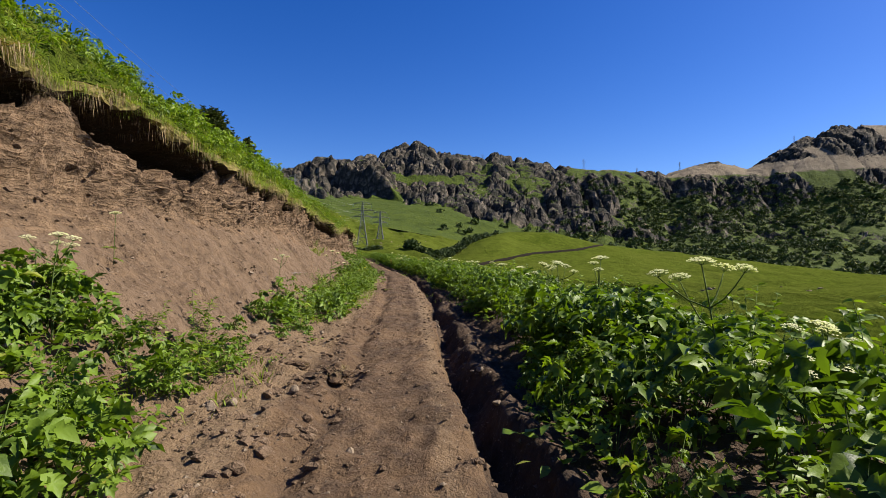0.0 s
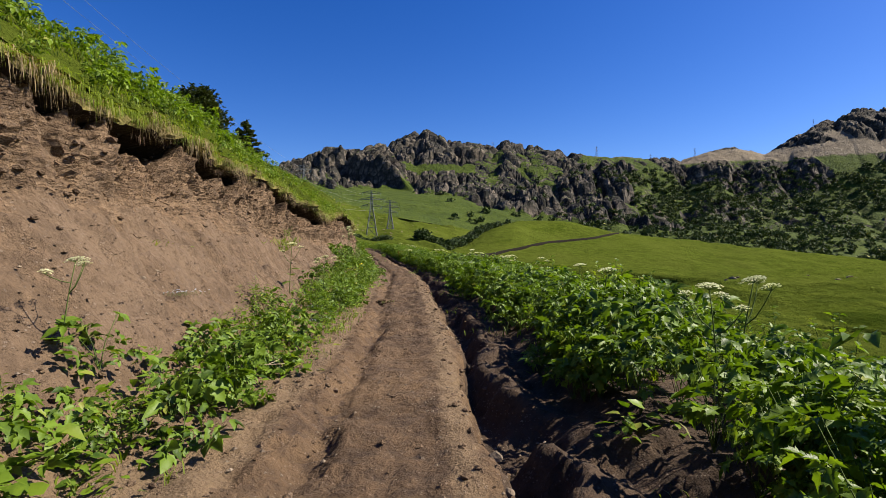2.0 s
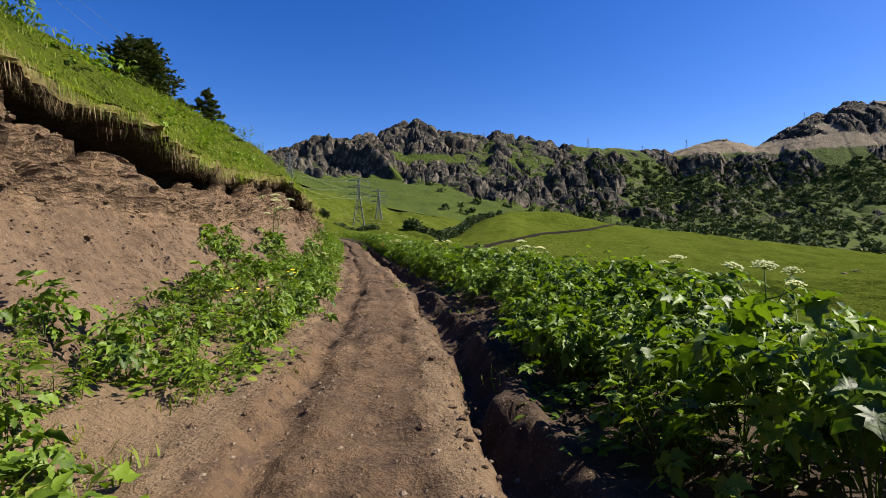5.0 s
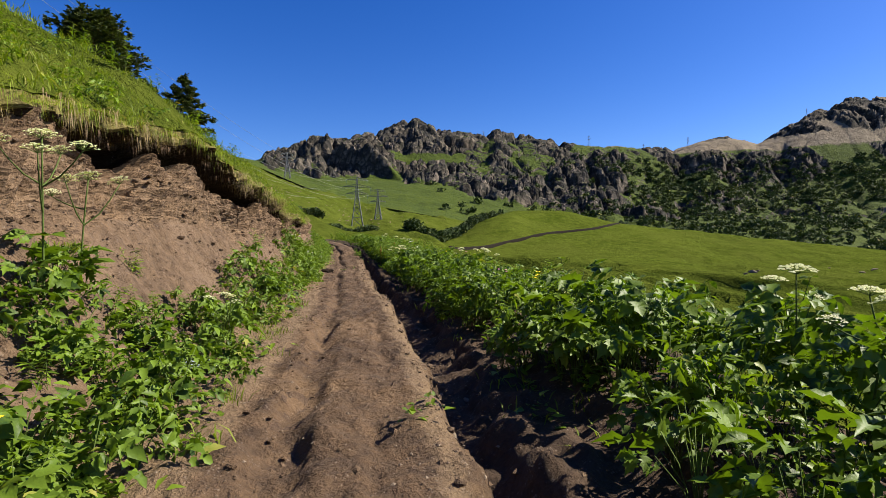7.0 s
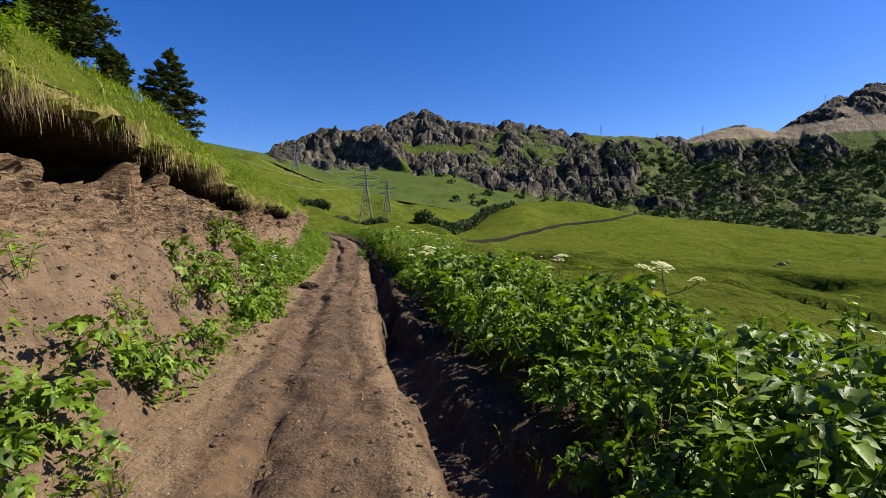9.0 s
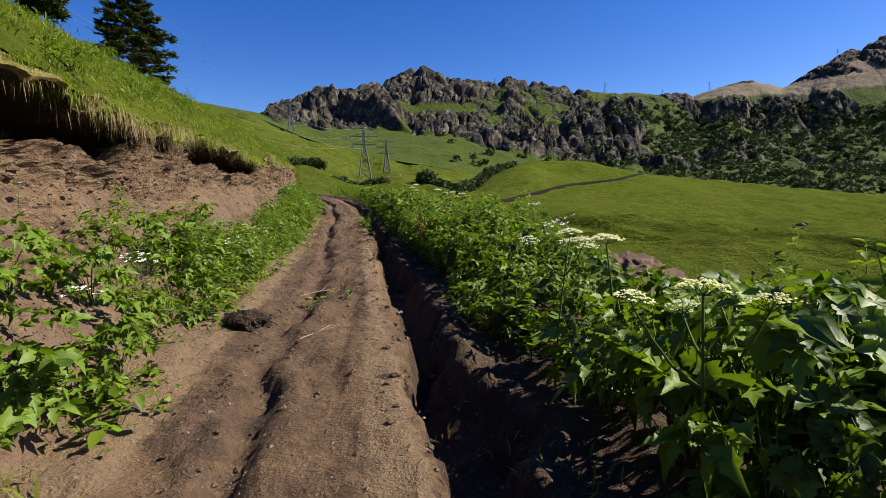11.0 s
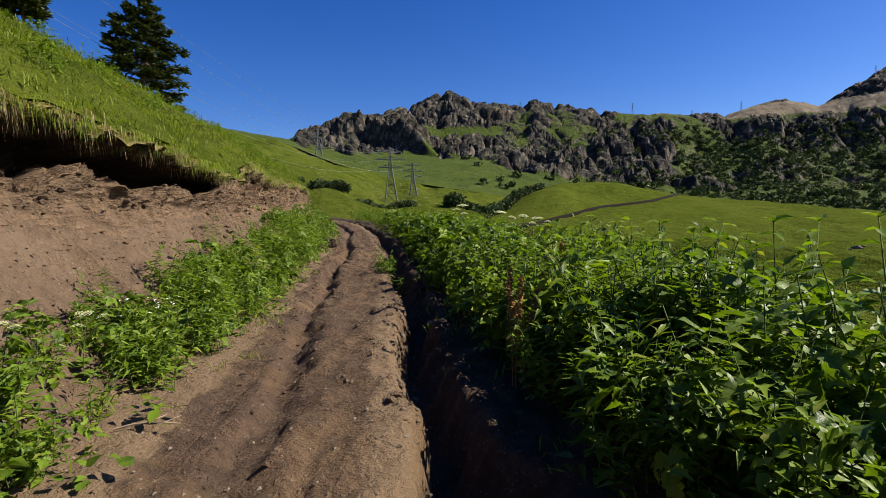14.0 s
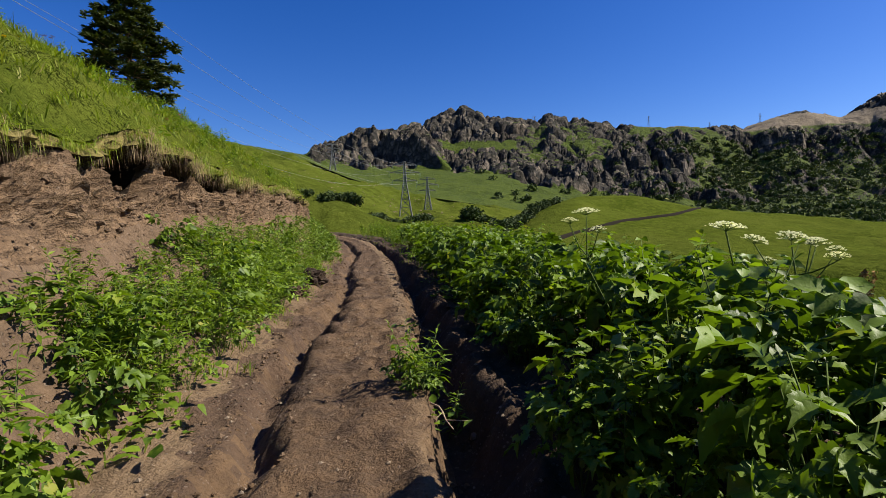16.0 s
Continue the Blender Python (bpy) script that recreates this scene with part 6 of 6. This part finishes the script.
for x, y, tall, k in hog_at:
    w = x - float(lip_x(y))
    z = float(talus_z(np.array([w]), np.array([float(y)]))[0]) - 0.03
    full = (1.45, 1.3, 1.25, 1.5)[k]
    m = pose(x, y, z, 0, 0, rng.uniform(0, 360))
    if k not in used:
        used.add(k)
        weeds[k].matrix_world = m
        weeds[k].scale = (tall / full,) * 3
    else:
        ob = copy_thing(weeds[k], m)
        ob.scale = (tall / full,) * 3


def white_flower(x, y, tall, stems, seed, label):
    """Thin leafy stems, each with a loose head of small white flowers."""
    r = np.random.default_rng(seed)
    z = float(road_z(np.array([x - float(lip_x(y))]), np.array([float(y)]))[0]) - 0.03
    ob = thing("white_flowered_plant", label, "wildflower", "white-flowered plants", pose(x, y, z))
    for k in range(stems):
        high = tall * (1.0 if k == 0 else r.uniform(0.7, 0.95))
        path = stalk_path(k * 2.1 + r.uniform(0, 1), high * r.uniform(0.08, 0.2), high, 1.5, 6)
        h = Heap()
        h.add(*rod(path, 0.007, 0.003, 5), 0)
        heads = Heap()
        for side in range(5):
            at = path[-1] if side == 0 else path[-2] + (path[-1] - path[-2]) * r.uniform(0.0, 0.8)
            tip = at + (0 if side == 0 else 1) * np.array([r.uniform(-0.11, 0.11), r.uniform(-0.11, 0.11), r.uniform(0.03, 0.12)])
            if side:
                h.add(*rod(np.stack([at, (at + tip) / 2 + [0, 0, -0.01], tip]), 0.003, 0.002, 3), 0)
            for _ in range(9):
                v, f = leaf(TOOTHED, 1.5, 0.2, 0.3)
                heads.add(turn_to(v * r.uniform(0.018, 0.030), r.uniform(0, 6.28), r.uniform(-0.5, 0.9), r.uniform(-0.4, 0.4)) + tip + r.normal(0, 0.012, 3), f, 0)
        stem = part("stem", h, [STEM], ob, "", True)
        part("flower_head", heads, [WHITE], stem, "loose head of small white flowers")
        for j in range(7):
            q = Heap()
            f = r.uniform(0.1, 0.75)
            at = np.array([np.interp(f, np.linspace(0, 1, 6), path[:, a]) for a in range(3)])
            v, fc = leaf(LANCE, 1.3, 0.4, 0.3)
            q.add(turn_to(v * r.uniform(0.09, 0.17), j * 2.4 + r.uniform(0, 1), r.uniform(0.1, 0.8), r.uniform(-0.3, 0.3)) + at, fc, 0)
            part("leaf", q, [HERB], stem)


white_flower(-3.92, 55.08, 1.48, 3, 611, "tall thin white-flowered plant standing above the undergrowth")
white_flower(-3.62, 54.75, 1.15, 2, 612, "slender leafy plant with small white flowers")


def herb_mound(x, y, tall, wide, stems, seed):
    """A dense mound of upright stems with narrow leaves, highest in its middle."""
    r = np.random.default_rng(seed)
    z = float(road_z(np.array([x - float(lip_x(y))]), np.array([float(y)]))[0]) - 0.03
    ob = thing("herb_mound", "dense mound of bright green narrow-leaved herbs", "herbs", "herb mounds beside the ditch", pose(x, y, z))
    stalks, leaves = Heap(), Heap()
    for k in range(stems):
        a, q = k * 2.4, wide * math.sqrt((k + 0.5) / stems)
        high = tall * (1.0 - 0.35 * (q / wide) ** 2) * r.uniform(0.88, 1.03)
        path = stalk_path(a - 1.57 + r.normal(0, 0.6), 0.35 * q + r.uniform(0, 0.15), high, 1.8, 4) + [0.75 * q * math.cos(a), 0.75 * q * math.sin(a), 0]
        stalks.add(*rod(path, 0.005, 0.003, 3), 0)
        for j in range(22):
            f = 0.22 + 0.78 * j / 21
            at = np.array([np.interp(f, np.linspace(0, 1, 4), path[:, i]) for i in range(3)])
            v, fc = leaf(LANCE, 1.4, r.uniform(0.2, 0.8), 0.3)
            leaves.add(turn_to(v * r.uniform(0.12, 0.19) * (1.15 - 0.5 * f**3), j * 2.4 + r.uniform(-0.3, 0.3), r.uniform(-0.2, 1.0), r.uniform(-0.5, 0.5)) + at, fc, 0)
    part("stalk", stalks, [STEM], ob)
    part("leaves", leaves, [HERB], ob)


for i, (x, y, t, wide) in enumerate(((-4.72, 62.5, 1.48, 0.42), (-5.1, 62.0, 1.2, 0.34), (-5.0, 60.9, 1.12, 0.38), (-4.55, 59.9, 1.1, 0.40), (-5.1, 59.3, 1.05, 0.34), (-4.6, 58.6, 1.05, 0.38), (-5.3, 57.9, 0.95, 0.32))):
    herb_mound(x, y, t, wide, 34 if t > 1.3 else 26, 640 + i)


def dock(x, y, tall, seed):
    """A rust-brown seeding dock."""
    r = np.random.default_rng(seed)
    w = x - float(lip_x(y))
    z = float(talus_z(np.array([w]), np.array([float(y)]))[0]) - 0.03
    ob = thing("seeding_dock", "rust-brown seeding dock stalks among green undergrowth", "dock plant", "seeding docks", pose(x, y, z))
    st, sd = Heap(), Heap()
    for i in range(4):
        path = stalk_path(i * 1.7, 0.10 + 0.06 * i, tall * r.uniform(0.8, 1.0), 1.5, 6) + [r.normal(0, 0.04), r.normal(0, 0.04), 0]
        st.add(*rod(path, 0.006, 0.003, 4), 0)
        for k in range(430):
            f = r.uniform(0.45, 1.0)
            at = np.array([np.interp(f, np.linspace(0, 1, 6), path[:, a]) for a in range(3)])
            at = at + r.normal(0, 0.028, 3) * (1.25 - f)
            sd.add(at + r.normal(0, 0.011, (3, 3)), [(0, 1, 2)], 0)
    part("stalk", st, [RUST], ob)
    part("seed_head", sd, [RUST], ob, "rust-brown seed clusters")


for i, (x, y, t) in enumerate(((-5.95, 59.2, 1.2), (-5.3, 60.7, 1.35), (-4.95, 64.5, 1.35), (-5.1, 66.2, 1.2))):
    dock(x, y, t, 300 + i)


def weed(x, y, size, kind, label, seed=0):
    """A single leafy weed on bare ground."""
    w = x - float(lip_x(y))
    z = float(talus_z(np.array([w]), np.array([float(y)]))[0]) - 0.02
    r = np.random.default_rng(400 + seed)
    lv, fl = Heap(), Heap()
    v, f, s = MOUNDS[seed % 4].arrays() if kind == "broad" else WILLOWHERB[seed % 4] if kind == "tall" else LOW[seed % 4]
    for slot, h in ((0, lv), (1, fl)):
        m = s == slot
        if m.any():
            keep = np.unique(f[m])
            remap = np.zeros(len(v), int)
            remap[keep] = np.arange(len(keep))
            h.add(v[keep] * size, remap[f[m]], 0)
    ob = thing("weed", label, "weed", "weeds on bare earth", pose(x, y, z, 0, 0, seed * 77))
    part("leaves", lv, [BROADLEAF if kind == "broad" else HERB], ob)
    if fl.n:
        part("stalk", fl, [STEM], ob)


for i, (x, y, size, kind) in enumerate(((-2.75, 34.5, 0.8, "low"), (-2.6, 34.9, 0.6, "low"), (-8.45, 66.5, 0.75, "tall"), (-8.3, 66.1, 0.9, "low"), (-8.5, 66.9, 0.6, "tall"), (-8.35, 66.35, 0.8, "tall"), (-6.0, 34.6, 1.1, "broad"), (-6.3, 35.3, 1.15, "broad"), (-5.8, 35.8, 0.95, "broad"), (-3.7, 4.9, 1.05, "broad"), (-3.95, 5.4, 1.1, "broad"), (-3.5, 5.6, 0.85, "broad"), (-4.0, 4.5, 1.0, "broad"), (-8.6, 66.6, 0.6, "broad"), (-8.25, 66.7, 0.65, "tall"), (-8.4, 66.2, 0.5, "broad"), (-6.75, 54.9, 0.7, "low"), (-7.3, 55.0, 0.8, "low"), (-6.3, 56.4, 0.6, "low"),
                                     (-3.5, 7.6, 0.8, "tall"), (-3.4, 8.4, 0.6, "broad"), (-2.8, 8.9, 0.5, "broad"), (-2.9, 7.4, 0.45, "broad"), (-2.6, 9.6, 0.55, "broad"), (-2.1, 8.2, 0.6, "low"), (-2.9, 6.5, 0.6, "low"), (-3.3, 6.3, 0.5, "broad"), (-6.5, 26.4, 0.55, "tall"), (-5.0, 16.2, 0.5, "low"), (-5.3, 20.8, 0.5, "low"), (-6.6, 37.3, 0.6, "tall"), (-5.2, 31.8, 0.6, "tall"))):
    weed(x, y, size, kind, ("small leafy weed growing on the bare track", "green leafy weed on the crumbling earth")[x < -2.8], i)


def blossom_patch(name, x, y, z, wide, count, size, material, label, category, tall=0.1, group=""):
    """A few dozen small open flowers with their thin stalks."""
    r = np.random.default_rng(int(abs(x) * 131 + y * 17))
    ob = thing(name, label, category, group, pose(x, y, z))
    st, fl = Heap(), Heap()
    for i in range(count):
        p = np.array([r.normal(0, wide * 0.4), r.normal(0, wide * 0.4), 0])
        top = p + [r.normal(0, 0.02), r.normal(0, 0.02), tall * r.uniform(0.6, 1.1)]
        st.add(*rod([p, top], 0.0025, 0.0015, 3), 0)
        for k in range(5):
            a = k * 1.2566
            q = np.array([(0, 0, 0), (math.cos(a - 0.5), math.sin(a - 0.5), 0.25), (1.25 * math.cos(a), 1.25 * math.sin(a), 0.2), (math.cos(a + 0.5), math.sin(a + 0.5), 0.25)]) * size
            fl.add(turn_to(q, 0, r.uniform(-0.4, 0.4)) + top, [(0, 1, 2), (0, 2, 3)], 0)
    part("stalk", st, [STEM], ob)
    part("blossoms", fl, [material], ob, label.split(" with")[0])


def verge_place(x, y, up=0.0):
    w = x - float(lip_x(y))
    return float(talus_z(np.array([w]), np.array([float(y)]))[0]) + up


for x, y, up, wide, n, size, m, label, tall in (
    (-4.0, 21.0, 0.06, 0.45, 110, 0.010, BLUE, "pale blue forget-me-nots among the verge herbs", 0.07), (-3.6, 19.5, 0.05, 0.45, 110, 0.010, BLUE, "pale blue forget-me-nots beside the track", 0.07),
    (-3.2, 17.8, 0.05, 0.4, 70, 0.010, BLUE, "pale blue forget-me-nots beside the track", 0.07), (-4.3, 14.8, 0.05, 0.4, 70, 0.010, BLUE, "pale blue forget-me-nots beside the track", 0.07), (-5.2, 35.6, 0.08, 0.45, 90, 0.010, BLUE, "pale blue forget-me-nots under the bank", 0.07),
    (-8.35, 50.4, 0.35, 0.4, 36, 0.020, WHITE, "white blossoms among the tall verge herbs", 0.25), (-8.4, 52.6, 0.4, 0.3, 26, 0.020, WHITE, "white blossoms among the tall verge herbs", 0.25), (-8.4, 51.9, 0.15, 0.3, 14, 0.02, WHITE, "white blossoms low in the verge", 0.15),
    (-9.05, 56.6, 0.25, 0.35, 26, 0.018, WHITE, "white blossoms in the verge by the track", 0.25), (-8.9, 55.6, 0.3, 0.4, 24, 0.018, WHITE, "white blossoms in the verge by the track", 0.25), (-9.75, 59.6, 0.25, 0.35, 20, 0.018, WHITE, "white blossoms in the verge by the track", 0.3),
    (-8.3, 50.9, 0.3, 0.25, 5, 0.035, YELLOW, "yellow flowers among the verge herbs", 0.2), (-5.0, 33.0, 0.35, 0.15, 5, 0.045, YELLOW, "yellow flowers among the verge herbs", 0.2), (-4.6, 29.0, 0.35, 0.3, 6, 0.03, YELLOW, "yellow flowers among the verge herbs", 0.2),
    (-0.9, 38.6, 0.75, 0.2, 3, 0.035, YELLOW, "yellow flower in the hedge of herbs", 0.25), (-2.4, 48.9, 0.85, 0.1, 1, 0.05, YELLOW, "yellow flower above the hogweed leaves", 0.25), (-1.7, 48.9, 0.85, 0.25, 3, 0.03, PINK, "pink blossoms above the undergrowth", 0.3), (-1.4, 38.2, 0.8, 0.2, 3, 0.02, PINK, "pink blossoms in the hedge of herbs", 0.25),
):
    blossom_patch("flower_patch", x, y, verge_place(x, y, up), wide, n, size, m, label, "flowers", tall, "flower patches")
for i in range(26):
    y, d = rng.uniform(4, 95), rng.uniform(0.3, 7)
    x = float(lip_x(y) + edge_w(y)) + 0.12 - d
    z = float(hill_z(np.array([d]), np.array([y]))[0])
    blossom_patch("hillside_flower", x, y, z + 0.12, 0.35, 5, 0.028, (YELLOW, WHITE, YELLOW, PINK)[i % 4], ("yellow", "white", "yellow", "pink")[i % 4] + " wildflowers in the hillside grass", "flowers", 0.28, "hillside flowers")
